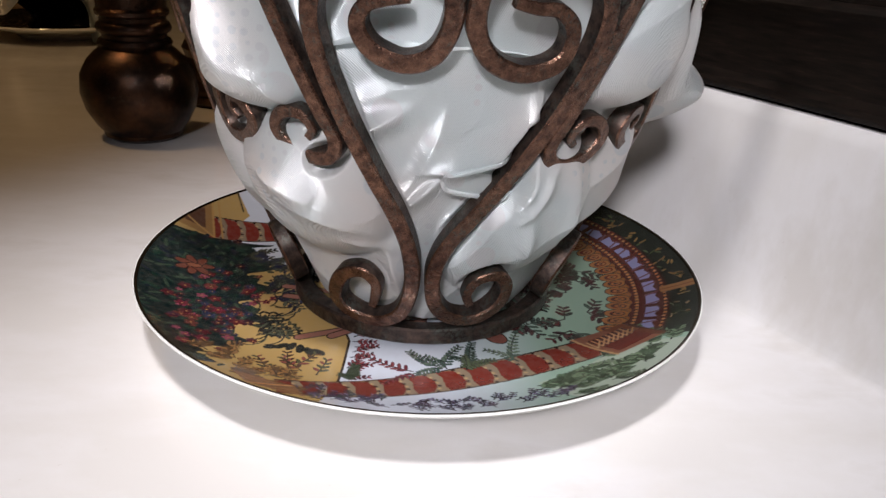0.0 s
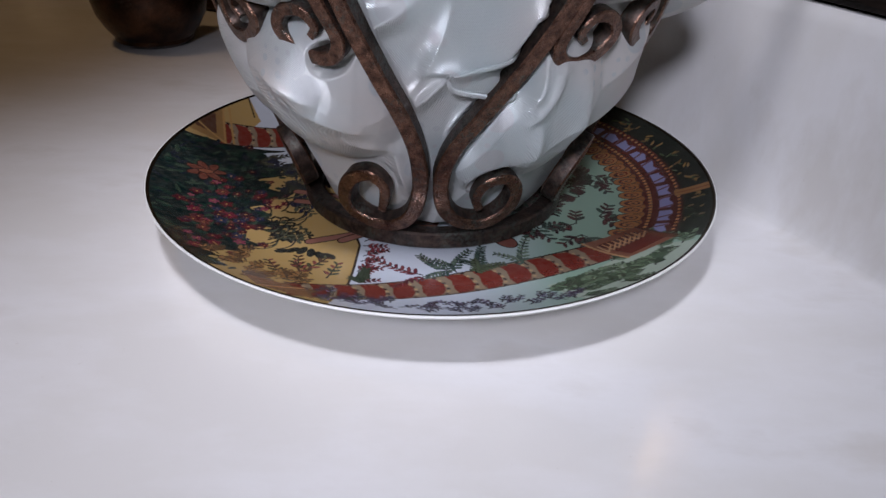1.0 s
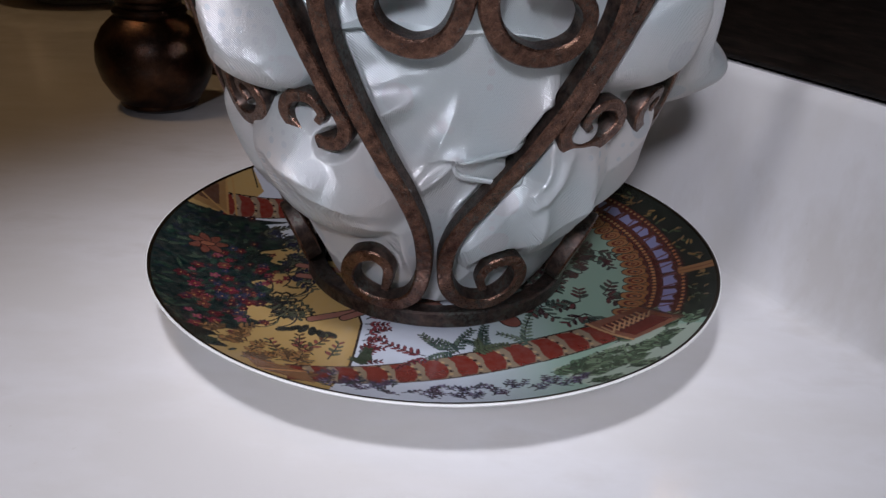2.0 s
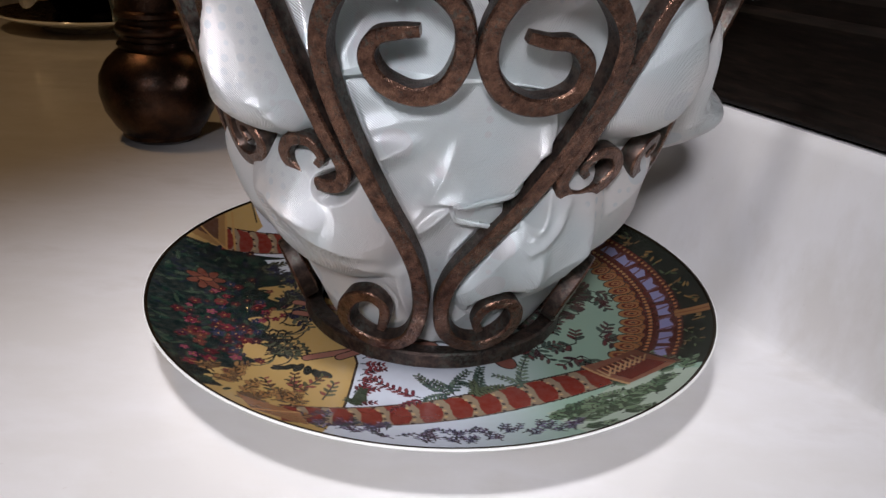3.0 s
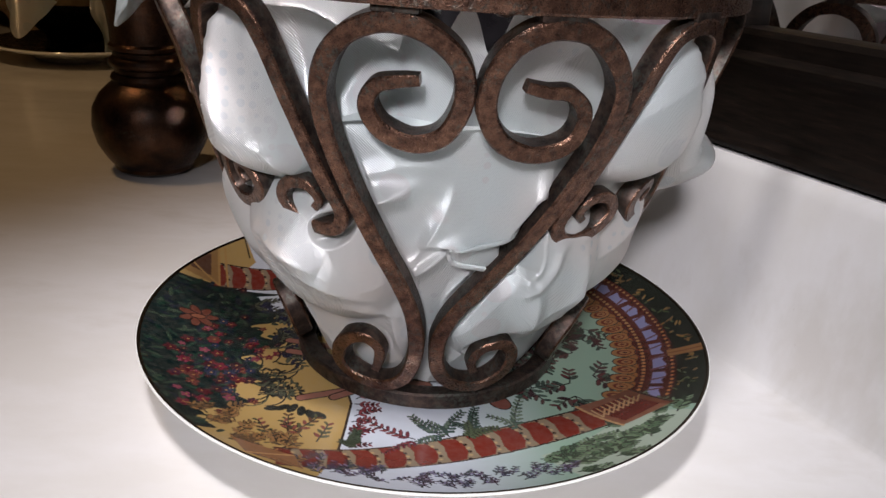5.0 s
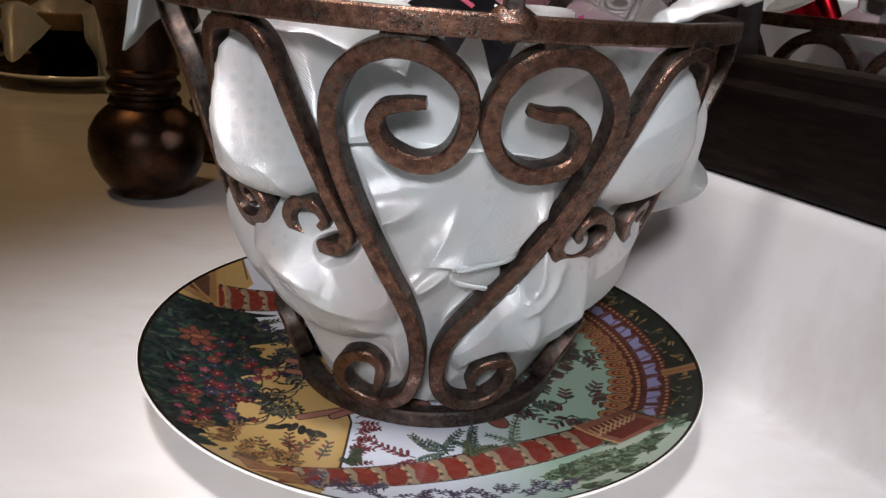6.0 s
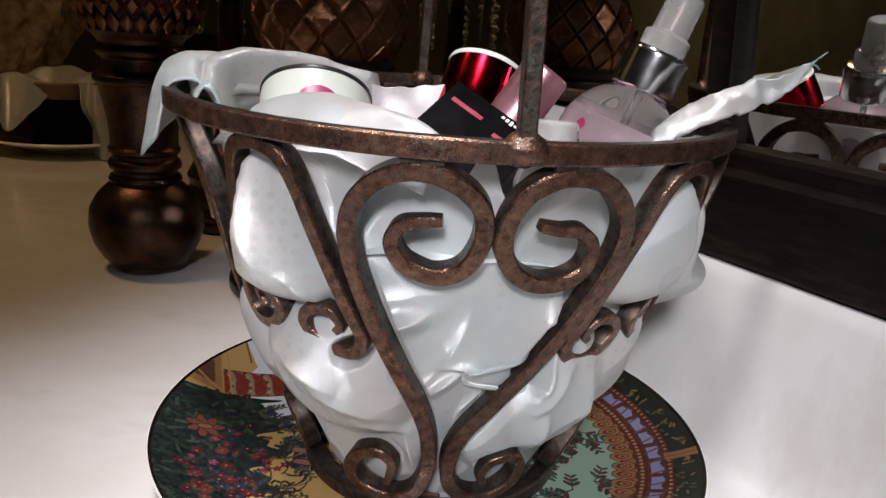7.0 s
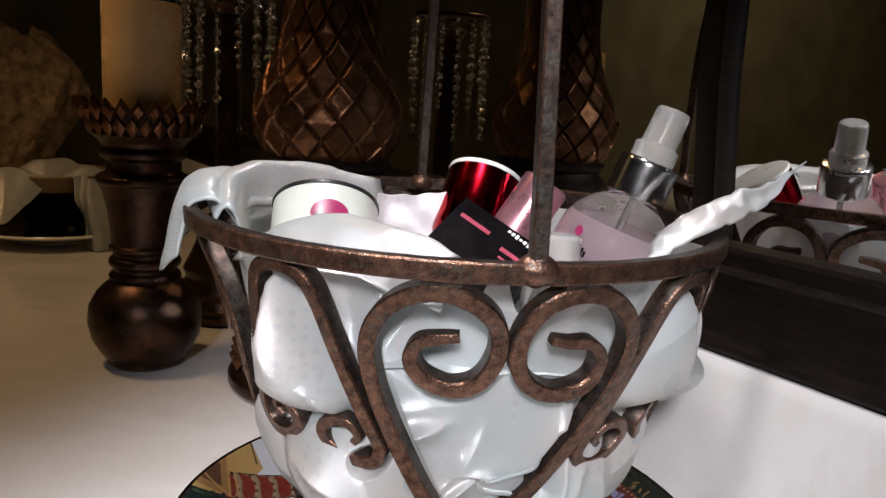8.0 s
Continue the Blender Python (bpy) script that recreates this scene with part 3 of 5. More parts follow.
    for k in range(8):
        cv.line([(74 + 2.4 * k, -61 + 1.6 * k), (78 + 2.4 * k, -67 + 1.6 * k), (80 + 2.4 * k, -60 + 1.4 * k)], 0.8, (200, 160, 112))
    cv.line([(68, -58), (84, -76)], 1.4, (196, 150, 100)), cv.line([(94, -44), (108, -62)], 1.4, (86, 50, 40))
    cv.poly([(-8, 74), (-14, 104), (14, 128), (24, 92)], (170, 122, 66))
    for _ in range(80):
        px, py = rnd.uniform(-8, 18), rnd.uniform(82, 118)
        cv.blob(px, py, rnd.uniform(1, 2.2), 0.7, rnd.uniform(0, 180), rnd.choice([(104, 70, 40), (206, 164, 96), (84, 50, 34)]))
    cv.line([(-10, 76), (-14, 104)], 1.4, (80, 46, 30)), cv.line([(24, 92), (14, 128)], 1.4, (80, 46, 30))
    for k in range(70):
        a, rad = radians(rnd.uniform(-112, -62)), rnd.uniform(118, 130)
        cv.spray(rad * math.cos(a), rad * math.sin(a), rnd.uniform(30, 150), 7, 1.35, [(84, 84, 120), (96, 66, 96), (70, 84, 92), (128, 120, 150)], pairs=3)
    for k in range(26):
        a, rad = radians(rnd.uniform(-135, -112)), rnd.uniform(112, 130)
        cv.spray(rad * math.cos(a), rad * math.sin(a), rnd.uniform(30, 150), 8, 2.4, [(150, 108, 60), (116, 84, 50)], pairs=3)
    cv.poly([(-46, -112), (-40, -124), (-62, -118), (-70, -106)], (150, 104, 66))
    cv.line([(-46, -112), (-62, -118)], 1.0, (200, 152, 96))


def paint_face(base):
    segs, edge = 1600, 135.3
    radii = np.concatenate([np.linspace(3, 60, 90, endpoint=False), np.linspace(60, edge, 190)])
    a = np.arange(segs) * 2 * math.pi / segs
    x = (radii[:, None] * np.cos(a)).ravel()
    y = (radii[:, None] * np.sin(a)).ravel()
    rr = np.hypot(x, y)
    k = np.clip((rr / 1000 - 0.088) / (PLATE_R - 0.088), 0, None)
    z = 0.0105 + 0.0140 * k ** 1.7
    cv = Canvas(x, y, random.Random(5))
    paint_scene(cv)
    n = len(radii)
    me = bpy.data.meshes.new("painted_face")
    i, j = np.meshgrid(np.arange(n - 1), np.arange(segs), indexing="ij")
    j2 = (j + 1) % segs
    quads = np.stack([i * segs + j, (i + 1) * segs + j, (i + 1) * segs + j2, i * segs + j2], -1).reshape(-1, 4)
    count = len(quads)
    me.vertices.add(len(x)), me.loops.add(count * 4 + segs), me.polygons.add(count + 1)
    me.vertices.foreach_set("co", np.stack([x / 1000, y / 1000, z], 1).ravel())
    me.loops.foreach_set("vertex_index", np.concatenate([quads.ravel(), np.arange(segs)]))
    me.polygons.foreach_set("loop_start", np.concatenate([np.arange(count) * 4, [count * 4]]))
    me.update(calc_edges=True)
    col = me.color_attributes.new("glaze", "FLOAT_COLOR", "POINT")
    ang = np.degrees(np.arctan2(y, x))
    gold = ((ang > -31) & (ang < 100) & (rr > 89) & (cv.c[:, 0] > 0.26) & (cv.c[:, 0] > 1.6 * cv.c[:, 2])).astype(float)
    lum = cv.c.mean(1, keepdims=True)
    cv.c = (0.90 * cv.c + 0.10 * lum) * 0.70
    col.data.foreach_set("color", np.concatenate([cv.c, gold[:, None]], 1).ravel())
    nodes = Nodes("painted_glaze")
    att = nodes.tree.nodes.new("ShaderNodeAttribute")
    att.attribute_name = "glaze"
    fade = nodes.ramp(nodes.noise(300, 3), (0.3, grey(0.0)), (0.8, grey(0.10)))
    nodes.bump(nodes.noise(240, 3), 0.06, 0.0003)
    me.materials.append(nodes.set(Base_Color=nodes.mix(fade, att.outputs["Color"], (0.3, 0.27, 0.22)), Metallic=nodes.ramp(att.outputs["Alpha"], (0.2, grey(0.0)), (0.8, grey(0.28))), Roughness=0.16, Coat_Weight=0.4, Coat_Roughness=0.05))
    me.shade_smooth()
    ob = new("painted_face", me)
    ob.parent = base
    ob["label"] = "glossy painted face with camel, palms and flowers"


def build_plate():
    base = thing("plate", (0, 0, 0), "painted porcelain plate with a desert garden scene and gilt rim", "plate")
    under = [(0.0, 0.004), (0.060, 0.004), (0.0635, 0.0), (0.0675, 0.0), (0.070, 0.0045), (0.095, 0.0070), (0.120, 0.0135), (0.1345, 0.0219), (0.1359, 0.0228), (0.1366, 0.0238), (0.1363, 0.0244), (0.1356, plate_top(0.1356))]
    part("body", lathe(under, 160), M["porcelain"], base, "white glazed underside and edge")
    part("rim_line", lathe([(0.1344, plate_top(0.1344) + 0.0001), (0.1350, plate_top(0.1350) + 0.0004), (0.1358, plate_top(0.1358) + 0.0001)], 160), M["gilt"], base, "dark gilt line round the rim")
    paint_face(base)


build_plate()

# ---- the scrolled basket ----
BX, BY = 0.0005, -0.006
FOOT_Z, RIM_Z = 0.0115, 0.183


def cone(z):
    """Radius of the basket's wall at a height."""
    k = max(0.0, (z - 0.014) / (RIM_Z - 0.014))
    return 0.056 + 0.061 * k ** 0.85


def on_cone(deg, z, out=0.0):
    a = radians(deg)
    r = cone(z) + out
    return Vector((r * math.sin(a), -r * math.cos(a), z))


def outward(p):
    return Vector((p.x, p.y, -0.025)).normalized()




# The two hand-bent bars of a heart as (angle, height in mm): inner hook, upper spiral, leg, lower curl.
LEFT_BAR = [(-4.0, 158.6), (-7.5, 157.8), (-11.1, 155.7), (-12.6, 149.4), (-10.4, 142.2), (-4.9, 138.5), (0.3, 142.2), (2.9, 153.4), (2.0, 164.7), (-2.6, 172.8), (-8.4, 175.6), (-14.0, 172.0),
            (-18.2, 164.2), (-20.6, 153.1), (-20.6, 142.0), (-19.1, 128.7), (-16.1, 112.3), (-11.7, 94.4), (-7.5, 79.9), (-4.2, 64.4), (-3.4, 47.0), (-6.8, 31.0), (-14.1, 23.6), (-23.6, 22.8),
            (-31.2, 26.8), (-32.2, 34.6), (-26.8, 45.6), (-19.6, 49.6), (-15.4, 44.2), (-16.6, 35.4), (-18.4, 30.0)]
RIGHT_BAR = [(12.6, 158.4), (16.3, 156.9), (20.4, 156.2), (23.6, 150.4), (23.4, 142.0), (20.2, 137.6), (14.9, 136.6), (9.6, 141.2), (6.6, 151.0), (6.9, 161.5), (9.1, 169.8), (12.6, 174.8),
             (16.9, 176.4), (22.0, 173.8), (26.6, 166.6), (29.5, 158.2), (30.2, 148.7), (29.3, 137.9), (27.2, 126.9), (24.4, 115.3), (20.9, 103.7), (16.8, 92.4), (11.6, 79.8), (6.0, 66.4),
             (3.0, 52.0), (4.2, 36.4), (10.3, 27.4), (20.4, 25.2), (28.2, 31.0), (29.4, 41.0), (24.4, 48.8), (17.6, 47.2), (15.2, 39.6), (17.4, 32.6)]
# One side of a loop between two hearts: angle from its middle, height in mm; the foot curls inward.
LOOP = [(11.6, 107.4), (13.3, 111.4), (10.9, 116.6), (6.2, 115.8), (3.8, 109.6), (7.2, 103.0), (12.6, 100.4), (17.0, 102.0), (18.6, 109.0), (15.8, 120.5), (12.6, 136.0), (9.9, 151.5), (7.6, 166.0), (5.4, 174.0), (2.0, 177.2)]
# The middle of each loop at its top and at its feet.
LOOP_MIDS = [(43.0, 45.4), (135.0, 135.0), (225.0, 225.0), (322.8, 321.4)]


def loop_line(top, feet):
    """A whole loop as (angle, height), from foot to foot."""
    def mid(h):
        return feet + (top - feet) * min(1.0, max(0.0, (h - 102) / 72))
    return [(mid(h) + e, h) for e, h in LOOP] + [(mid(h) - e, h) for e, h in reversed(LOOP)]


def bar_paths():
    """All bars of the basket's wall: name and (angle, height in metres)."""
    out = []
    for k in range(4):
        for line in (LEFT_BAR, RIGHT_BAR):
            out.append(("scroll", [(d + 90 * k, h / 1000) for d, h in line]))
        out.append(("loop", [(d, h / 1000) for d, h in loop_line(*LOOP_MIDS[k])]))
    return out


def build_basket():
    base = thing("basket", (BX, BY, 0), "worn copper wrought metal basket with scrolls, standing on the plate", "basket")

    def ring(r, z, wide, deep, name, shift=0.0):
        path = [Vector((r * math.cos(a) + shift, r * math.sin(a), z)) for a in np.linspace(0, 2 * math.pi, 120, endpoint=False)]
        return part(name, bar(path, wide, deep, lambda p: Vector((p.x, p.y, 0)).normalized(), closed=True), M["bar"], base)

    ring(0.1178, RIM_Z, 0.0072, 0.0060, "rim", -0.0030)
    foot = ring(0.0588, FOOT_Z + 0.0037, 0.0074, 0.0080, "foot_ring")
    # outer face darkened too: the shade low on the basket, put into colour
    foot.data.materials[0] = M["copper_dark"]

    def flat_tip(t):
        return 0.55 + 0.45 * min(1, t * 7, (1 - t) * 7)

    for name, line in bar_paths():
        path = smooth_path([on_cone(d, h) for d, h in line], 6)
        wide = 0.0064 if name == "scroll" else 0.0056
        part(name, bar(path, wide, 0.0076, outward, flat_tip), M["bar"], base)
    for k in range(4):
        for d in (90 * k - 7.6, 90 * k + 15.6, LOOP_MIDS[k][0]):
            p = on_cone(d, 0.1795)
            part("spacer", box((0.014, 0.006, 0.0040), p, 0.001, turn=Matrix.Rotation(radians(d), 4, "Z")), M["copper_dark"], base)
    # bail handle over the top
    a = Vector((0.0150, -0.1165, 0.181))
    b = Vector((-0.0155, 0.1165, 0.181))
    path = [a, a + Vector((-0.0006, 0, 0.03)), a + Vector((-0.002, 0.0, 0.07)), a + Vector((-0.0035, 0.003, 0.12)), a + Vector((-0.006, 0.014, 0.175)),
            (a + b) / 2 + Vector((0, -0.055, 0.235)), (a + b) / 2 + Vector((0, 0, 0.248)), (a + b) / 2 + Vector((0, 0.055, 0.235)), b + Vector((0.004, -0.014, 0.175)), b + Vector((0.002, -0.003, 0.12)), b + Vector((0.001, 0, 0.06)), b]
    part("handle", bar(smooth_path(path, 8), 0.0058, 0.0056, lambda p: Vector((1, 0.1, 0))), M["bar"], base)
    for p in (a, b):
        bm = bmesh.new()
        bmesh.ops.create_uvsphere(bm, u_segments=14, v_segments=9, radius=0.0062, matrix=Matrix.Translation(p + Vector((0, 0, 0.003))) @ Matrix.Diagonal((1.25, 0.8, 0.9, 1)))
        for v in bm.verts:
            v.co += v.normal * 0.0009 * noise.noise(v.co * 300)
        part("weld", bm, M["copper"], base)


build_basket()

# ---- the satin liner ----
# pillows of cloth: angle, height, half width, its narrowing per cm of height, reach upward, reach downward, height over the bars' line
PUFFS = [(-42.5, 0.1290, 16.0, 2.3, 0.050, 0.0165, 0.0125), (47.0, 0.1340, 15.0, 2.0, 0.046, 0.0170, 0.0115), (80, 0.1330, 20.0, 0.3, 0.056, 0.0340, 0.0300), (-34, 0.0800, 27.0, 1.2, 0.036, 0.0300, 0.0105),
         (-66, 0.0850, 20.0, 0.0, 0.032, 0.0320, 0.0070), (32, 0.0760, 19.0, 0.0, 0.038, 0.0330, 0.0095), (17, 0.0600, 14.0, -1.0, 0.034, 0.0230, 0.0040), (-92, 0.1340, 17.0, 1.0, 0.045, 0.0240, 0.0100),
         (55, 0.0850, 16.0, 0.0, 0.034, 0.0300, 0.0060), (2, 0.1180, 34.0, 0.0, 0.085, 0.0620, -0.0022), (-10, 0.0620, 16.0, 0.0, 0.030, 0.0380, -0.0030),
         (135, 0.13, 17, 2.0, 0.045, 0.018, 0.012), (180, 0.118, 34, 0.0, 0.085, 0.062, -0.002), (225, 0.13, 17, 2.0, 0.045, 0.018, 0.012), (110, 0.085, 26, 0.0, 0.034, 0.03, 0.008), (155, 0.08, 24, 0.0, 0.034, 0.03, 0.009),
         (205, 0.08, 24, 0.0, 0.034, 0.03, 0.009), (250, 0.085, 26, 0.0, 0.034, 0.03, 0.008), (270, 0.118, 30, 0.0, 0.08, 0.06, -0.002), (90, 0.118, 30, 0.0, 0.08, 0.06, -0.002)]
CREST = [(22.6, 121.0), (22.6, 116.0), (21.4, 110.6), (19.6, 107.0), (16.4, 103.6), (9.8, 100.8), (4.1, 98.5)]


def bar_samples():
    """The basket's bars as (angle, height) samples."""
    dense = []
    for _, run in bar_paths():
        path = smooth_path([Vector((p, q * 1000, 0)) for p, q in run], 5)
        dense += [(p.x, p.y / 1000) for p in path]
    return np.array(dense)


def smooth(t):
    t = np.clip(t, 0, 1)
    return t * t * (3 - 2 * t)


def soft_max(a, b, k=0.0022):
    h = np.clip(0.5 + 0.5 * (a - b) / k, 0, 1)
    return b + (a - b) * h + k * h * (1 - h)


def wall_radius(z):
    return 0.056 + 0.061 * np.maximum(0.0, (z - 0.014) / (RIM_Z - 0.014)) ** 0.85


def liner_radius(deg, z):
    """Radius of the cloth on a grid of angles and heights."""
    wall = wall_radius(z)
    held = np.full(deg.shape, 1.0)
    for a, h in bar_samples():
        e = (deg - a + 180) % 360 - 180
        side = abs((a + 45) % 90 - 45)
        # the lower hem and the pillows between loops lie over the bars there
        if 0.084 < h < 0.096 and 12 < a < 20:
            continue
        if side > 24 and 0.098 < h < 0.119:
            continue
        held = np.minimum(held, (np.radians(e) * wall) ** 2 + (z - h) ** 2)
    held = np.sqrt(held)
    r = wall - 0.0085
    for d, h, sd, narrow, up, low, amp in PUFFS:
        e = (deg - d + 180) % 360 - 180
        dz = z - h
        half = np.maximum(3.0, sd - narrow * dz * 100)
        q = (e / half) ** 2 + np.where(dz > 0, dz / up, dz / low) ** 2
        r = soft_max(wall - 0.0085 + (amp + 0.0085) * np.maximum(0.0, 1 - q) ** 0.62, r)
    # the front fold: a slope that swells to a sharp slanting crest, and a flat lip under it
    crest = np.interp(deg, [-10, 4.1, 9.8, 16.9, 20.0, 22.5, 25], [0.0935, 0.0985, 0.1008, 0.1038, 0.1080, 0.117, 0.130])
    span = smooth((deg + 6) / 13) * smooth((24.5 - deg) / 2.2)
    over = z - crest
    r += span * np.where(over > 0, 0.0080 * np.exp(-(over / 0.017) ** 1.1), 0.0080 * np.exp(-(over / 0.0016) ** 2))
    lip = np.abs((deg - 11.4) / 8.0) ** 3 + np.abs((z - 0.0935 - 0.00018 * (11 - deg)) / 0.0056) ** 3
    r += 0.0050 * np.maximum(0.0, 1 - lip) ** 0.4
    # long folds: start, end (angle, height), width, height
    for (a0, z0), (a1, z1), wide, amp in (((-18, 0.140), (-2, 0.174), 0.0060, 0.0045), ((-17, 0.108), (-4, 0.121), 0.0040, 0.0050), ((-16, 0.122), (4, 0.134), 0.0050, 0.0025), ((10, 0.158), (17, 0.132), 0.0035, 0.0040),
                                          ((20, 0.138), (22, 0.114), 0.0030, 0.0045), ((-6, 0.079), (5, 0.097), 0.0028, 0.0040), ((-44, 0.092), (-24, 0.080), 0.0055, 0.0042), ((-36, 0.080), (-14, 0.069), 0.0045, 0.0030),
                                          ((24, 0.101), (22, 0.084), 0.0028, 0.0060), ((29, 0.098), (23, 0.078), 0.0026, 0.0050), ((25, 0.080), (28, 0.056), 0.0032, 0.0045), ((36, 0.096), (38, 0.062), 0.0040, 0.0040),
                                          ((-33, 0.127), (-29, 0.114), 0.0030, 0.0045), ((-45, 0.160), (-39, 0.122), 0.0050, 0.0022), ((50, 0.160), (46, 0.126), 0.0045, 0.0024), ((-12, 0.062), (-8, 0.034), 0.0035, 0.0035),
                                          ((-22, 0.064), (-10, 0.060), 0.0030, 0.0030), ((32, 0.172), (26, 0.142), 0.0040, 0.0035)):
        ax, bx = np.radians(a0) * 0.09, np.radians(a1) * 0.09
        px = np.radians(deg) * 0.09
        dx, dz = bx - ax, z1 - z0
        t = np.clip(((px - ax) * dx + (z - z0) * dz) / (dx * dx + dz * dz), 0, 1)
        d = np.hypot(px - ax - t * dx, z - z0 - t * dz)
        r += amp * np.exp(-np.abs(d / wide) ** 1.5) * np.sin(np.pi * np.clip(t, 0.10, 0.90)) ** 0.7
    # the bars hold the cloth back
    r = np.minimum(r, wall - 0.0044 + 2.6 * np.maximum(0.0, held - 0.0036) + 0.04 * smooth((deg - 60) / 8) * smooth((104 - deg) / 8))
    # behind the spirals it lies back as one smooth face
    off = np.abs((deg - 4 + 45) % 90 - 45)
    back = smooth((z - 0.112) / 0.034) * smooth((31 - off) / 6)
    rest = wall - 0.0062 - 0.0075 * smooth((z - 0.130) / 0.05)
    r = np.where(r > rest, r + back * (rest - r), r)
    # soft wander and a few slanting wrinkles
    flat, zz = deg.ravel(), z.ravel()
    add = np.empty(len(flat))
    for i in range(len(flat)):
        a = math.radians(flat[i])
        c, s_ = math.cos(a) * 0.1, math.sin(a) * 0.1
        q = Vector((c + 0.5 * zz[i], s_ - 0.45 * zz[i], zz[i] * 0.5))
        rid = 1 - abs(noise.noise(q * 26))
        add[i] = 0.0017 * (rid ** 5 - 0.5) + 0.0024 * noise.noise(Vector((c, s_, zz[i] * 0.8)) * 17)
    return r + add.reshape(deg.shape)


def build_liner():
    base = thing("satin_liner", (BX, BY, 0), "white damask satin cloth lining the basket, puffing out between scrolls", "cloth")
    nu, nv = 721, 260
    deg = np.linspace(-180, 180, nu)[None, :].repeat(nv, 0)
    t = np.linspace(0, 1, nv)[:, None].repeat(nu, 1)
    z = 0.019 + (0.1865 - 0.019) * t
    z = z - np.clip((t - 0.86) / 0.14, 0, 1) * (0.017 * np.exp(-((deg - 7.5) / 2.6) ** 2) + 0.010 * np.exp(-((deg + 1.2) / 2.2) ** 2) + 0.007) + 0.003 * t ** 6 * np.sin(np.radians(deg) * 7)
    r = liner_radius(deg, z)
    wall = wall_radius(z)
    r = np.where(z < 0.032, np.minimum(r, wall - 0.006), r)
    cap = 0.1125 + 0.03 * (1 - smooth((z - 0.158) / 0.014))
    r = np.minimum(r, cap)
    rows = [[Vector((r[i, j] * math.sin(radians(deg[i, j])), -r[i, j] * math.cos(radians(deg[i, j])), z[i, j])) for j in range(nu)] for i in range(nv)]
    part("lining", sheet(rows), M["satin"], base, sharp=180)
    # rolled hem that catches the light along the front fold and round its lip
    upper = [(d, h - 0.3) for d, h in CREST]
    lower = [(3.6, 98.0), (3.4, 94.6), (4.6, 90.6), (9.0, 88.8), (14.0, 87.6), (18.0, 87.4), (19.0, 90.6)]
    for run in (upper, lower):
        line = smooth_path([Vector((d, h, 0)) for d, h in run], 6)
        da, dz = np.array([[p.x for p in line]]), np.array([[p.y / 1000 for p in line]])
        dr = np.maximum(liner_radius(da, dz), liner_radius(da, dz + 0.0008))[0]
        k = np.hanning(9) / np.hanning(9).sum()
        dr = np.convolve(np.pad(dr, 4, mode="edge"), k, "valid") + 0.0002
        hem = [Vector((dr[i] * math.sin(radians(p.x)), -dr[i] * math.cos(radians(p.x)), p.y / 1000)) for i, p in enumerate(line)]
        part("hem", bar(hem, 0.0016, 0.0016, outward, lambda t: 0.45 + 0.55 * min(1, 6 * t, 6 * (1 - t))), M["satin"], base, "rolled hem", sharp=180)
    bottom = lathe([(0.0, 0.019), (0.02, 0.0195), (0.046, 0.0205)], 48)
    part("lining_floor", bottom, M["satin"], base)

    def drape(name, rows_, wave=0.0017, freq=62):
        grid = []
        for r in rows_:
            line = smooth_path(r, 7)
            grid.append(line)
        cols = [smooth_path([g[j] for g in grid], 8) for j in range(len(grid[0]))]
        for c in cols:
            for v in c:
                v += Vector((noise.noise(v * freq), noise.noise(v * freq + Vector((9, 0, 0))), noise.noise(v * freq + Vector((0, 9, 0))))) * wave
        part(name, sheet(cols, 0.0009), M["satin"], base, sharp=100)

    def at(deg, r, z):
        a = radians(deg)
        return (r * math.sin(a), -r * math.cos(a), z)

    # flap hung over the rim
    drape("hung_flap", [[at(-112, 0.098, 0.178), at(-110, 0.110, 0.193), at(-107, 0.122, 0.193), at(-103, 0.127, 0.182), at(-100, 0.129, 0.170)],
                        [at(-98, 0.099, 0.180), at(-97, 0.111, 0.195), at(-95, 0.124, 0.195), at(-92, 0.131, 0.178), at(-89, 0.134, 0.158)],
                        [at(-84, 0.100, 0.180), at(-83, 0.111, 0.194), at(-82, 0.124, 0.194), at(-80, 0.130, 0.176), at(-78, 0.133, 0.157)],
                        [at(-72, 0.101, 0.178), at(-71, 0.110, 0.190), at(-70, 0.121, 0.189), at(-70, 0.1255, 0.176), at(-70, 0.127, 0.166)]])
    # rolled edge along the back
    drape("rolled_edge", [[at(-66, 0.100, 0.168), at(-66, 0.104, 0.183), at(-66, 0.109, 0.188), at(-67, 0.1125, 0.183)],
                          [at(-100, 0.098, 0.172), at(-100, 0.105, 0.193), at(-100, 0.113, 0.1965), at(-100, 0.122, 0.189)],
                          [at(-130, 0.096, 0.172), at(-130, 0.104, 0.193), at(-130, 0.112, 0.1965), at(-130, 0.121, 0.188)],
                          [at(-158, 0.096, 0.168), at(-158, 0.102, 0.182), at(-158, 0.107, 0.187), at(-158, 0.112, 0.180)]])
    # white puff lying inside the front of the rim
    drape("inner_puff", [[at(-62, 0.108, 0.168), at(-58, 0.098, 0.179), at(-54, 0.084, 0.181), at(-48, 0.070, 0.180)],
                         [at(-40, 0.110, 0.174), at(-40, 0.101, 0.188), at(-38, 0.085, 0.191), at(-34, 0.068, 0.184)],
                         [at(-22, 0.110, 0.175), at(-22, 0.101, 0.187), at(-20, 0.086, 0.189), at(-15, 0.066, 0.182)],
                         [at(-8, 0.110, 0.166), at(-7, 0.102, 0.180), at(-5, 0.090, 0.182), at(-2, 0.075, 0.174)]])
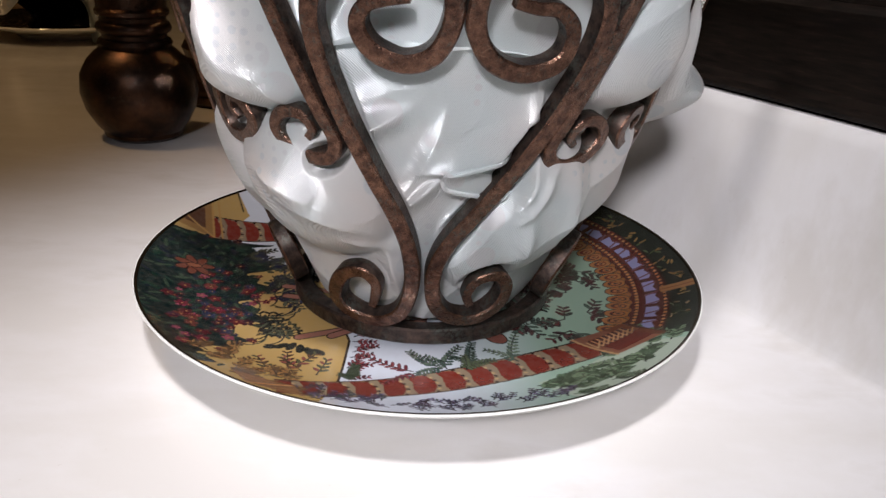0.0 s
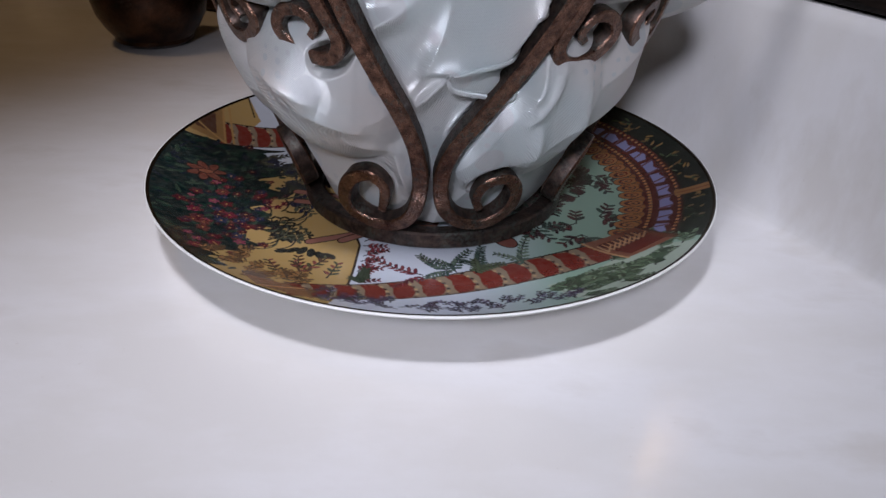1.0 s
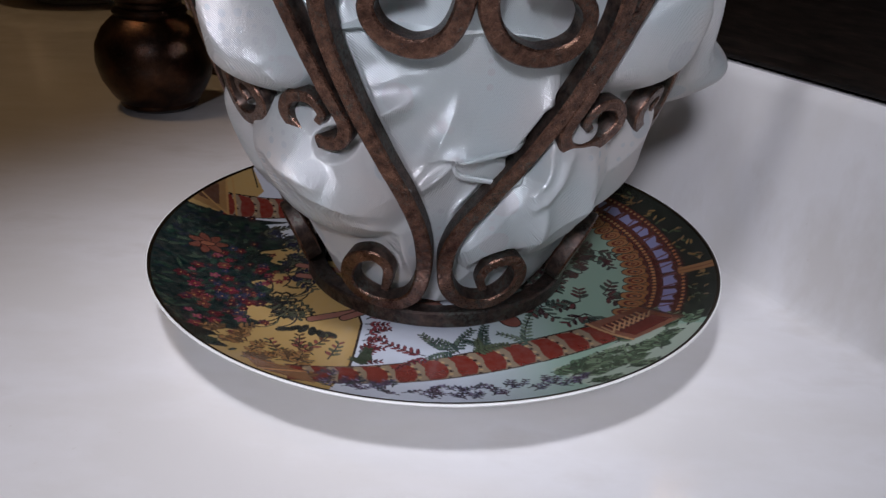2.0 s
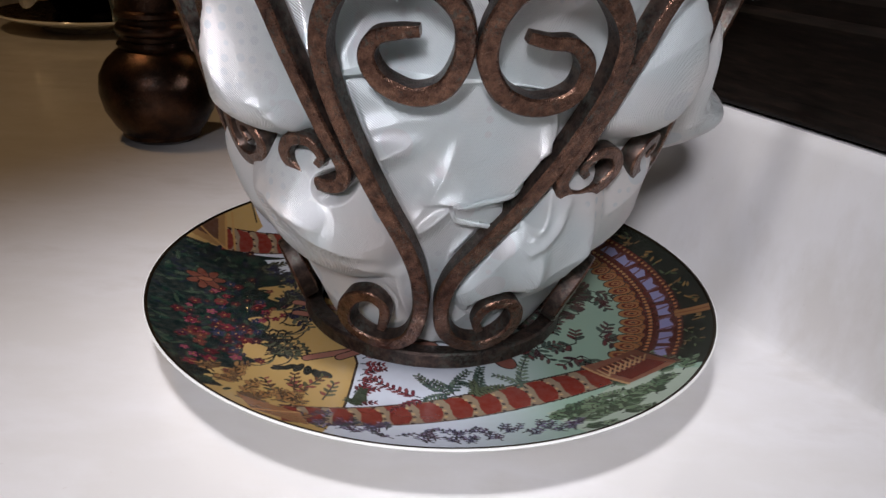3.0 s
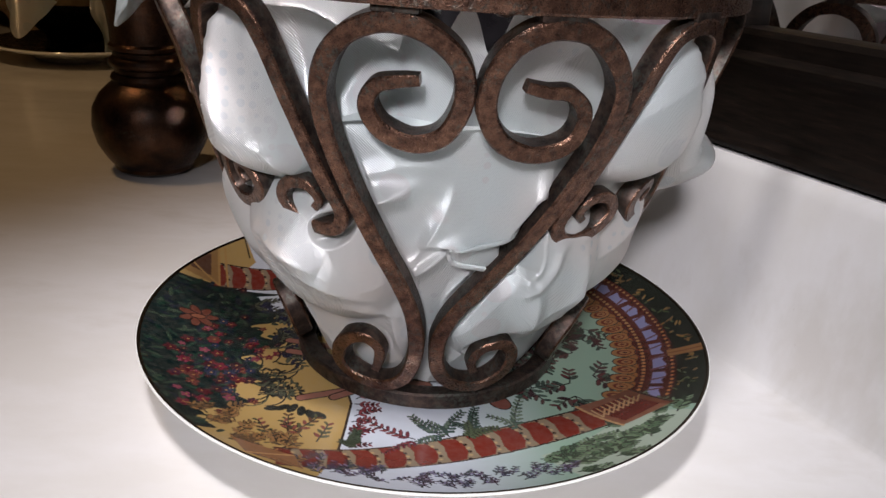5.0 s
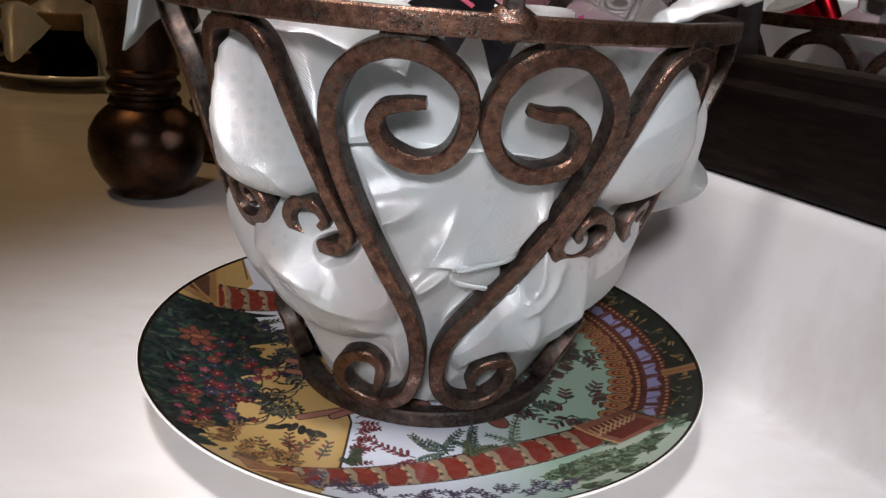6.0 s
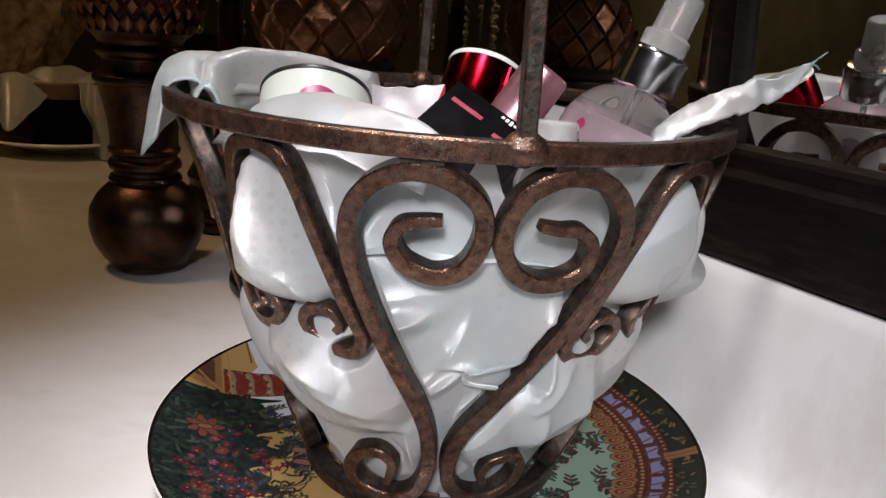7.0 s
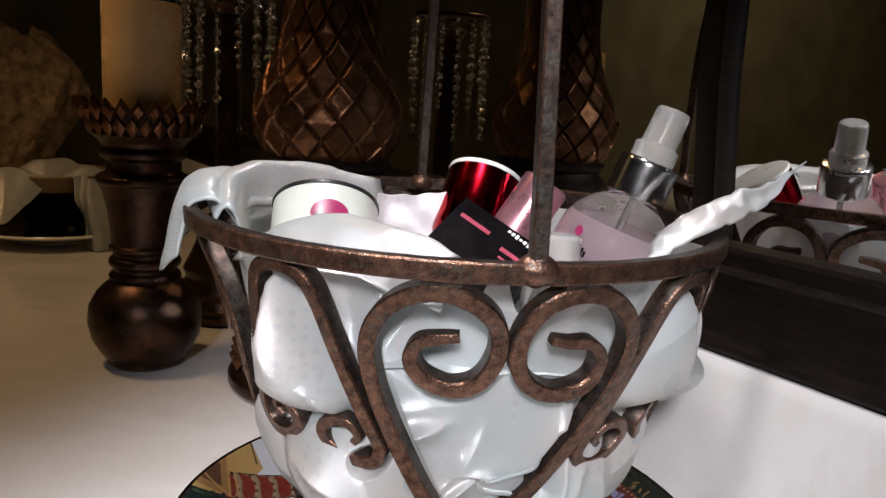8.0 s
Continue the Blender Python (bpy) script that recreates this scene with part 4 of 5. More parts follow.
    # pointed corner of the cloth that sticks out over the rim, with a rolled hem
    drape("pointed_corner", [[(0.058, -0.088, 0.178), (0.064, -0.078, 0.184), (0.072, -0.062, 0.188), (0.078, -0.044, 0.186)],
                             [(0.084, -0.070, 0.189), (0.088, -0.060, 0.195), (0.095, -0.046, 0.199), (0.100, -0.034, 0.193)],
                             [(0.114, -0.046, 0.195), (0.117, -0.038, 0.201), (0.121, -0.030, 0.205), (0.124, -0.022, 0.202)],
                             [(0.138, -0.023, 0.202), (0.139, -0.019, 0.206), (0.140, -0.016, 0.2085), (0.141, -0.013, 0.207)],
                             [(0.149, -0.014, 0.211), (0.1495, -0.013, 0.2125), (0.150, -0.012, 0.2135), (0.150, -0.011, 0.2130)]], 0.0022, 120)
    for q in range(5):
        tip = Vector((0.149, -0.013, 0.212))
        end = tip + Vector((0.004 + 0.002 * math.sin(q * 2.1), 0.004 * math.cos(q * 1.7), 0.004 * math.sin(q * 1.3) + 0.002))
        part("loose_thread", bar([tip, (tip + end) / 2 + Vector((0, 0, 0.0006)), end], 0.0006, 0.0006, lambda p: Vector((0.2, 0.1, 1))), M["satin"], base)


build_liner()

# ---- candle holder and candle ----
def build_holder():
    at = (-0.2340, 0.2725, 0)
    base = thing("candle_holder", at, "turned bronzed candle holder with a ball foot and zigzag crown", "candle holder")
    ball = [(0.0, 0.0), (0.027, 0.0), (0.031, 0.003), (0.031, 0.006), (0.036, 0.012), (0.0425, 0.024), (0.0455, 0.038), (0.044, 0.052), (0.038, 0.063), (0.031, 0.070), (0.027, 0.073)]
    part("ball_foot", lathe(ball, 64), M["holder"], base)
    stem = [(0.027, 0.073), (0.0285, 0.076), (0.027, 0.079), (0.0245, 0.080), (0.0245, 0.083), (0.0275, 0.085), (0.0285, 0.088), (0.0275, 0.091), (0.025, 0.093), (0.0248, 0.096), (0.0275, 0.098), (0.0278, 0.101), (0.0262, 0.103),
            (0.0262, 0.112), (0.028, 0.128), (0.0318, 0.146), (0.0345, 0.152)]
    part("stem", lathe(stem, 64), M["holder"], base)
    cup = [(0.0345, 0.152), (0.0365, 0.154), (0.0365, 0.158), (0.033, 0.160), (0.029, 0.162), (0.029, 0.171), (0.033, 0.174), (0.034, 0.178), (0.031, 0.182), (0.033, 0.186), (0.040, 0.192), (0.0, 0.1925)]
    part("cup", lathe(rounded(cup, 0.001), 64), M["holder"], base)
    # pierced crown: two rows of lozenges leaning outward
    count = 26
    for i in range(count):
        a = 360 / count * i
        bm = bmesh.new()
        for row, (z, r, h) in enumerate(((0.198, 0.0415, 0.0085), (0.211, 0.0475, 0.0095))):
            half = math.pi / count * r * 1.02
            pts = [(-half, 0), (0, -h), (half, 0), (0, h)]
            inner = [(x * 0.55, y * 0.55) for x, y in pts]
            m = Matrix.Rotation(radians(a + row * 180 / count), 4, "Z") @ Matrix.Translation((r, 0, z)) @ Matrix.Rotation(radians(22), 4, "Y")
            o = [bm.verts.new(m @ Vector((0.0, x, y))) for x, y in pts]
            q = [bm.verts.new(m @ Vector((0.0022 if row else 0.0015, x, y))) for x, y in inner]
            back = [bm.verts.new(m @ Vector((-0.002, x, y))) for x, y in pts]
            for k in range(4):
                j = (k + 1) % 4
                bm.faces.new((o[k], o[j], q[j], q[k]))
                bm.faces.new((o[k], back[k], back[j], o[j]))
            bm.faces.new(q)
        part("crown_lozenge", bm, M["lamp"], base)
    part("crown_shell", lathe([(0.038, 0.192), (0.040, 0.200), (0.0445, 0.212), (0.0430, 0.212), (0.039, 0.200), (0.036, 0.192)], 52), M["groove"], base)
    candle = thing("candle", (at[0], at[1], 0.1925), "ivory pillar candle set in the bronzed holder", "candle")
    wax = [(0.0, 0.0), (0.0285, 0.0), (0.0295, 0.001), (0.0295, 0.098), (0.0288, 0.1005), (0.0265, 0.1012), (0.024, 0.0985), (0.012, 0.0975), (0.0, 0.0975)]
    part("wax", lathe(wax, 64), M["candle"], candle)
    part("wick", bar([Vector((0, 0, 0.097)), Vector((0.0005, 0, 0.102)), Vector((0.002, 0, 0.106))], 0.0016, 0.0016, lambda p: Vector((1, 0, 0.01))), M["twig"], candle)


build_holder()

# ---- lamp with a lozenge-cut urn body ----
def build_lamp():
    base = thing("table_lamp", (-0.0845, 0.2440, 0), "bronzed table lamp with lozenge-cut urn body on a studded foot", "lamp")
    part("foot", lathe(rounded([(0.0, 0.0), (0.070, 0.0), (0.074, 0.004), (0.074, 0.012), (0.070, 0.016), (0.066, 0.020), (0.0, 0.021)], 0.002), 72), M["holder"], base)
    # studded drum of the foot
    def drum(z):
        k = (z - 0.021) / 0.055
        return 0.068 - 0.016 * k ** 1.6
    part("drum", lathe([(drum(z), z) for z in np.linspace(0.021, 0.076, 8)] + [(0.03, 0.080)], 64), M["groove"], base)
    rows_, count = 5, 26
    for j in range(rows_):
        for i in range(count):
            z = 0.026 + j * 0.0098
            r = drum(z)
            a = 2 * math.pi * (i + 0.5 * (j % 2)) / count
            half, h = math.pi * r / count * 0.9, 0.0085
            bm = bmesh.new()
            m = Matrix.Rotation(a, 4, "Z") @ Matrix.Translation((r, 0, z)) @ Matrix.Rotation(radians(-14), 4, "Y")
            ring = [bm.verts.new(m @ Vector(p)) for p in ((0, -half, 0), (0, 0, -h), (0, half, 0), (0, 0, h))]
            tip = bm.verts.new(m @ Vector((0.0055, 0, -0.001)))
            for k in range(4):
                bm.faces.new((ring[k], ring[(k + 1) % 4], tip))
            part("stud", bm, M["lamp"], base)
    neck = [(0.030, 0.078), (0.034, 0.084), (0.028, 0.092), (0.024, 0.115), (0.026, 0.140), (0.034, 0.150), (0.046, 0.155), (0.052, 0.160), (0.053, 0.166), (0.047, 0.171), (0.045, 0.175), (0.050, 0.178), (0.051, 0.182), (0.046, 0.186)]
    part("neck", lathe(neck, 64), M["groove"], base)

    def urn(z):
        return float(np.interp(z, [0.184, 0.190, 0.200, 0.212, 0.226, 0.240, 0.256, 0.275, 0.300, 0.330, 0.360, 0.390, 0.42], [0.046, 0.0505, 0.0555, 0.0575, 0.0560, 0.0510, 0.0440, 0.0375, 0.0335, 0.033, 0.037, 0.045, 0.05]))
    # raised lozenges between sunk spiral grooves
    count, nz = 14, 260
    bm = bmesh.new()
    rings = []
    for k in range(nz + 1):
        z = 0.184 + (0.42 - 0.184) * k / nz
        ring = []
        for i in range(288):
            a = 2 * math.pi * i / 288
            lift = 0
            turn = (z - 0.184) * 15.0
            d = min(abs(((count * (a + s * turn) / (2 * math.pi)) + 0.5) % 1 - 0.5) for s in (1, -1))
            lift = -0.0024 * math.exp(-(d / 0.050) ** 2) + 0.0008 * math.exp(-((d - 0.11) / 0.035) ** 2)
            r = urn(z) + lift
            ring.append(bm.verts.new((r * math.cos(a), r * math.sin(a), z)))
        rings.append(ring)
    for p, q in zip(rings, rings[1:]):
        for i in range(288):
            j = (i + 1) % 288
            bm.faces.new((p[i], p[j], q[j], q[i]))
    part("urn", bm, M["lamp"], base, "lozenge-cut copper urn")
    part("neck_cap", lathe([(0.05, 0.42), (0.045, 0.43), (0.02, 0.44), (0.012, 0.50), (0.0, 0.50)], 48), M["groove"], base)


build_lamp()

# ---- what lies in the basket ----
def axis_pose(at, axis, spin=0.0):
    """A pose whose z axis points along axis."""
    q = Vector(axis).normalized().to_track_quat("Z", "Y")
    return Matrix.Translation(at) @ q.to_matrix().to_4x4() @ Matrix.Rotation(radians(spin), 4, "Z")


def build_jar():
    base = thing("cream_jar", (0, 0, 0), "pale mint cream jar with black seal and magenta oval, leaning", "jar")
    base.matrix_basis = axis_pose((-0.0640, 0.0120, 0.1800), (-0.02, 0.62, 0.78))
    part("pot", lathe(rounded([(0.0, -0.034), (0.0240, -0.034), (0.0252, -0.031), (0.0252, -0.0012), (0.0246, -0.0006), (0.0, -0.0006)], 0.0012), 64), M["jar_white"], base)
    part("seal", lathe([(0.0248, -0.0014), (0.0257, -0.0012), (0.0259, -0.0004), (0.0257, 0.0005), (0.0246, 0.0006), (0.0246, -0.0014)], 64), M["black_rubber"], base, "black seal line")
    part("lid", lathe(rounded([(0.0246, 0.0), (0.0240, 0.0016), (0.0, 0.0020)], 0.0008), 56), M["jar_white"], base)

    def oval(name, deg, z, half_w, half_h, lift, mat, label):
        rows = []
        r = 0.0252 + lift
        for i in range(25):
            u = -1 + i / 12
            h = half_h * math.sqrt(max(0.0, 1 - u * u))
            b = radians(deg) + u * half_w / r
            rows.append([Vector((r * math.cos(b), r * math.sin(b), z + v * h)) for v in (-1, -0.5, 0, 0.5, 1)])
        part(name, sheet(rows), mat, base, label)

    seen = base.matrix_basis.inverted() @ Vector((-0.0560, -0.040, 0.188))
    face = math.degrees(math.atan2(seen.y, seen.x))
    oval("oval_mark", face, -0.0165, 0.0090, 0.0068, 0.0002, M["magenta"], "plain magenta oval mark")
    oval("mark_bar", face - 9, -0.0178, 0.0032, 0.0010, 0.0004, M["black_rubber"], "small dark bar of writing")


def build_box():
    base = thing("carton", (0, 0, 0), "small black glossy carton with pink printed bars, leaning", "box")
    across = Vector((0.0270, -0.012, -0.0155)).normalized()
    up = Vector((0.010, 0.030, 0.026))
    up = (up - across * up.dot(across)).normalized()
    out = across.cross(up).normalized()
    m = Matrix((across, up, out)).transposed().to_4x4()
    m.translation = Vector((0.0015, -0.0730, 0.1770))
    base.matrix_basis = m
    w, h, d = 0.040, 0.044, 0.026
    body = part("sleeve", box((w, h, d), (0, 0, -d / 2), 0.0008), M["black_card"], base)
    for (x0, x1, y, t) in ((-0.0165, -0.0025, 0.0130, 0.0020), (0.0045, 0.0145, 0.0100, 0.0020), (0.0060, 0.0110, 0.0060, 0.0010)):
        part("print_bar", box((x1 - x0, t, 0.0002), ((x0 + x1) / 2, y, 0.0002), 0), M["pink_ink"], body, "pink bar of print")
    bm = bmesh.new()
    for k in range(9):
        box((0.0012, 0.0010 + 0.0006 * (k % 3), 0.0002), (0.003 + 0.0019 * k, 0.0195 - 0.0001 * k, 0.0003), 0, bm=bm)
    part("print_row", bm, M["white_plastic"], body, "row of tiny pale marks")


def build_red_lid():
    base = thing("red_cap_jar", (0, 0, 0), "shiny red metallic jar with a white top", "jar")
    base.matrix_basis = axis_pose((0.0125, 0.0430, 0.1780), (0.26, 0.46, 0.84))
    part("red_shell", lathe(rounded([(0.0, -0.022), (0.0170, -0.022), (0.0196, -0.017), (0.0204, 0.000), (0.0204, 0.0185), (0.0198, 0.0195), (0.0, 0.0195)], 0.003, 4), 56), M["red_metal"], base)
    part("white_top", lathe(rounded([(0.0204, 0.0186), (0.0208, 0.0196), (0.0204, 0.0212), (0.0, 0.0216)], 0.0006), 56), M["white_plastic"], base, "white plastic top")


def build_pink_tube():
    base = thing("pink_tube", (0, 0, 0), "satin pink metallic cosmetic tube", "tube")
    base.matrix_basis = axis_pose((0.0210, -0.030, 0.1790), (0.50, 0.10, 0.80))
    part("barrel", lathe(rounded([(0.0, -0.03), (0.0106, -0.03), (0.0106, 0.026), (0.0100, 0.0272), (0.0, 0.0272)], 0.001), 40), M["pink_metal"], base)
    part("collar", lathe([(0.0107, -0.012), (0.0111, -0.0115), (0.0111, -0.009), (0.0107, -0.0085)], 40), M["chrome"], base)


def build_bottle():
    base = thing("spray_bottle", (0, 0, 0), "clear spray bottle of pale pink liquid with chrome collar", "bottle")
    foot = Vector((0.0640, 0.000, 0.140))
    base.matrix_basis = axis_pose(foot, Vector((0.0970, 0.0005, 0.2320)) - foot, 0)
    shell = [(0.0, 0.0), (0.0250, 0.0), (0.0275, 0.003), (0.0282, 0.010), (0.0282, 0.030), (0.0272, 0.038), (0.0240, 0.046), (0.0190, 0.052), (0.0140, 0.0555), (0.0115, 0.058), (0.0115, 0.062)]
    part("flask", lathe(shell, 64), M["glass"], base, "clear plastic flask")
    part("liquid", lathe([(0.0, 0.0040), (0.0255, 0.0042), (0.0262, 0.010), (0.0262, 0.030), (0.0252, 0.0365), (0.0230, 0.0415), (0.0, 0.0415)], 56), M["liquid"], base, "pale pink liquid")
    part("dip_tube", lathe([(0.0013, 0.005), (0.0016, 0.006), (0.0016, 0.060)], 12), M["frost"], base)
    part("collar", lathe(rounded([(0.0118, 0.0575), (0.0142, 0.0575), (0.0145, 0.0585), (0.0145, 0.0745), (0.0138, 0.0765), (0.009, 0.0770)], 0.0008), 48), M["chrome"], base, "chrome collar")
    part("nozzle", lathe(rounded([(0.0105, 0.0768), (0.0108, 0.0840), (0.0085, 0.0850), (0.0082, 0.1010), (0.0074, 0.1028), (0.0, 0.1030)], 0.0009), 40), M["frost"], base, "frosted spray nozzle")
    part("nozzle_core", lathe([(0.0035, 0.0775), (0.0042, 0.080), (0.0042, 0.096), (0.0, 0.0975)], 20), M["tan"], base)
    # round red mark and small bars of print on the flask
    def on_flask(name, deg, z, w, h, mat, label):
        bm = bmesh.new()
        a = radians(deg)
        r = 0.02845
        n_ = 10
        rows = []
        for i in range(n_ + 1):
            b = a + (i / n_ - 0.5) * w / r
            rows.append([Vector((r * math.cos(b), r * math.sin(b), z - h / 2)), Vector((r * math.cos(b), r * math.sin(b), z + h / 2))])
        part(name, sheet(rows), mat, base, label)

    m_inv = base.matrix_basis.inverted()
    seen = m_inv @ Vector((0.0430, -0.0240, 0.178))
    face = math.degrees(math.atan2(seen.y, seen.x))
    for k in range(7):
        u = -1 + 2 * k / 6
        on_flask("round_mark", face + 0.2, 0.0345 + 0.0022 * u, 0.0046 * math.sqrt(max(0.08, 1 - u * u)), 0.0008, M["magenta"], "part of a round red mark")
    for k in range(5):
        on_flask("print_bar", face + 3 + 3 * k, 0.0255 + 0.0007 * (k % 2), 0.0012, 0.0030 + 0.0010 * (k % 2), M["black_card"], "thin dark bar of print")
    for k in range(4):
        on_flask("print_bar", face + 22 + 6 * k, 0.0150, 0.0022, 0.0032, M["black_card"], "dark bar of print")


def build_small_things():
    cap = thing("small_bottle", (0, 0, 0), "little frosted plastic bottle with flat cap", "bottle")
    cap.matrix_basis = axis_pose((0.0315, -0.0720, 0.150), (0.03, 0.10, 0.98))
    part("cap", lathe(rounded([(0.0, 0.024), (0.0098, 0.024), (0.0100, 0.0355), (0.0092, 0.0372), (0.0070, 0.0366), (0.0, 0.0364)], 0.0008), 40), M["frost"], cap)
    part("bottle_body", lathe(rounded([(0.0, -0.010), (0.0115, -0.010), (0.0118, 0.018), (0.0085, 0.0235), (0.0, 0.0238)], 0.002), 40), M["frost"], cap)
    tissue = thing("tissue", (0, 0, 0), "crumpled pale lilac tissue tucked in the basket", "tissue")
    rows = []
    for i in range(26):
        row = []
        for j in range(14):
            u, v = i / 25, j / 13
            p = Vector((-0.040 + 0.044 * u, 0.046 - 0.006 * v + 0.004 * math.sin(7 * u), 0.150 + 0.034 * v + 0.003 * u))
            p += Vector((0.0, 0.006 * noise.noise(p * 70), 0.0025 * noise.noise(p * 90)))
            row.append(p)
        rows.append(row)
    part("sheet_of_tissue", sheet(rows, 0.0005), M["tissue"], tissue)
    pad = thing("filling", (0, 0, 0), "white satin padding that fills the basket", "cloth")
    rows = []
    for i in range(48):
        row = []
        for j in range(49):
            r, a = 0.100 * i / 47, 2 * math.pi * j / 48
            p = Vector((BX + r * math.cos(a), BY + r * math.sin(a), 0.154))
            p.z += 0.010 * noise.noise(Vector((p.x, p.y, 0)) * 28) + 0.005 * (1 - abs(noise.noise(Vector((p.x, p.y, 3)) * 50))) - 0.018 * (i / 47) ** 2
            row.append(p)
        rows.append(row)
    part("padding", sheet(rows), M["satin"], pad)


build_jar()
build_box()
build_red_lid()
build_pink_tube()
build_bottle()
build_small_things()

# ---- farther along the counter ----
def build_far_bowl():
    at = (-0.512, 0.752)
    plate = thing("dark_plate", (*at, 0), "dark glazed plate with a pale edge, under the bowl", "plate")
    part("plate_body", lathe(rounded([(0.0, 0.0), (0.055, 0.0), (0.060, 0.006), (0.105, 0.018), (0.112, 0.021), (0.110, 0.0235)], 0.002), 72), M["porcelain"], plate, "pale underside and edge")
    part("plate_top", lathe([(0.0, 0.012), (0.060, 0.012), (0.085, 0.017), (0.110, 0.0237)], 72), M["black_card"], plate, "dark glazed face")
    bowl = thing("footed_bowl", (*at, 0.012), "black footed bowl with a tan banded rim", "bowl")
    part("bowl_body", lathe([(0.0, 0.0), (0.040, 0.0), (0.042, 0.004), (0.036, 0.012), (0.040, 0.022), (0.062, 0.040), (0.078, 0.058), (0.082, 0.066)], 72), M["black_card"], bowl)
    part("rim_band", lathe([(0.082, 0.066), (0.086, 0.076), (0.088, 0.086), (0.086, 0.088), (0.083, 0.084), (0.078, 0.066)], 72), M["tan"], bowl, "tan glazed rim band")
    cloth = thing("napkin", (*at, 0.012), "cream cloth napkin with points hanging over the bowl", "napkin")
    rows = []
    for i in range(121):
        a = 2 * math.pi * i / 120
        h = max(0.0, math.cos(2.5 * (a - 4.45))) ** 1.6 + 0.25 * max(0.0, math.sin(6 * a))
        line = smooth_path([Vector((0.02, 0, 0.066)), Vector((0.055, 0, 0.076 + 0.006 * math.sin(5 * a))), Vector((0.074 + 0.010 * h, 0, 0.084 + 0.010 * h)), Vector((0.078 + 0.016 * h, 0, 0.082 + 0.006 * h)), Vector((0.079 + 0.020 * h, 0, 0.078 - 0.042 * h))], 6)
        rot = Matrix.Rotation(a, 3, "Z")
        rows.append([rot @ (p + Vector((0.004 * noise.noise(Vector((a * 3, p.z * 40, 1))), 0, 0.003 * noise.noise(Vector((a * 4, p.x * 40, 2)))))) for p in line])
    part("cloth", sheet(rows, 0.0008), M["satin"], cloth)
    scarf = thing("hanging_cloth", (0, 0, 0), "cream cloth hanging down to the counter", "cloth")
    rows = []
    for i in range(40):
        u = i / 39
        row = []
        for j in range(40):
            v = j / 39
            p = Vector((-0.455 + 0.052 * u + 0.010 * v, 0.670 + 0.012 * math.sin(9 * u + 2 * v) + 0.02 * v, 0.100 * (1 - v) ** 1.1 + 0.002))
            p += Vector((0.006 * noise.noise(p * 30), 0.010 * noise.noise(p * 22 + Vector((4, 0, 0))), 0))
            row.append(p)
        rows.append(row)
    part("cloth", sheet(rows, 0.0008), M["satin"], scarf)


def build_beads():
    base = thing("beaded_stand", (-0.1980, 0.4150, 0), "bronze stand hung with strings of crystal beads", "ornament")
    part("foot", lathe([(0.0, 0.0), (0.045, 0.0), (0.048, 0.004), (0.044, 0.010), (0.047, 0.016), (0.043, 0.024), (0.046, 0.032), (0.040, 0.044), (0.043, 0.052), (0.036, 0.066), (0.030, 0.080), (0.016, 0.092), (0.012, 0.11), (0.012, 0.30), (0.02, 0.31), (0.0, 0.32)], 56), M["holder"], base)
    hoop = [Vector((0.042 * math.cos(a), 0.042 * math.sin(a), 0.325)) for a in np.linspace(0, 2 * math.pi, 48, endpoint=False)]
    part("hoop", bar(hoop, 0.004, 0.004, lambda p: Vector((p.x, p.y, 0)), closed=True), M["holder"], base)
    arm = [Vector((-0.042, 0, 0.325)), Vector((0, 0, 0.316)), Vector((0.042, 0, 0.325))]
    part("arm", bar(arm, 0.004, 0.004, lambda p: Vector((0, 0.1, 1))), M["holder"], base)
    rnd = random.Random(3)
    bead = bmesh.new()
    bmesh.ops.create_icosphere(bead, subdivisions=1, radius=1)
    mesh = bpy.data.meshes.new("bead")
    bead.to_mesh(mesh)
    bead.free()
    mesh.materials.append(M["crystal"])
    for k in range(14):
        a = 2 * math.pi * k / 14 + 0.2
        z = 0.322
        strand = part("strand", bar([Vector((0.042 * math.cos(a), 0.042 * math.sin(a), 0.323)), Vector((0.043 * math.cos(a), 0.043 * math.sin(a), 0.25)), Vector((0.042 * math.cos(a), 0.042 * math.sin(a), 0.190))], 0.0007, 0.0007,
                                    lambda p: Vector((p.x, p.y, 0)).normalized()), M["chrome"], base)
        while z > 0.192 + 0.03 * (k % 3):
            s = rnd.uniform(0.0024, 0.0048)
            z -= s * 1.15
            ob = new("bead", mesh)
            ob.matrix_basis = Matrix.LocRotScale((0.0425 * math.cos(a), 0.0425 * math.sin(a), z), Euler((rnd.random() * 3, rnd.random() * 3, 0)), (s, s, s * 1.15))
            ob.parent = strand
            z -= s * 1.15 + rnd.uniform(0, 0.002)


def build_ornament():
    base = tagged(part("stone_ornament", lumpy((-0.66, 0.98, 0.0)), M["stone"]), "rough carved tan stone ornament on the counter", "ornament")
    return base


def lumpy(at):
    bm = bmesh.new()
    bmesh.ops.create_icosphere(bm, subdivisions=5, radius=1)
    for v in bm.verts:
        p = v.co.copy()
        r = 1 + 0.22 * noise.noise(p * 1.7) + 0.16 * noise.noise(p * 4.1) + 0.07 * noise.noise(p * 11)
        q = Vector((p.x * 0.085 * r, p.y * 0.06 * r, p.z * 0.15 * r))
        q.x += 0.03 * math.sin(q.z * 22)
        v.co = q + Vector(at) + Vector((0, 0, 0.145))
    for v in bm.verts:
        v.co.z = max(0.0, v.co.z)
    return bm


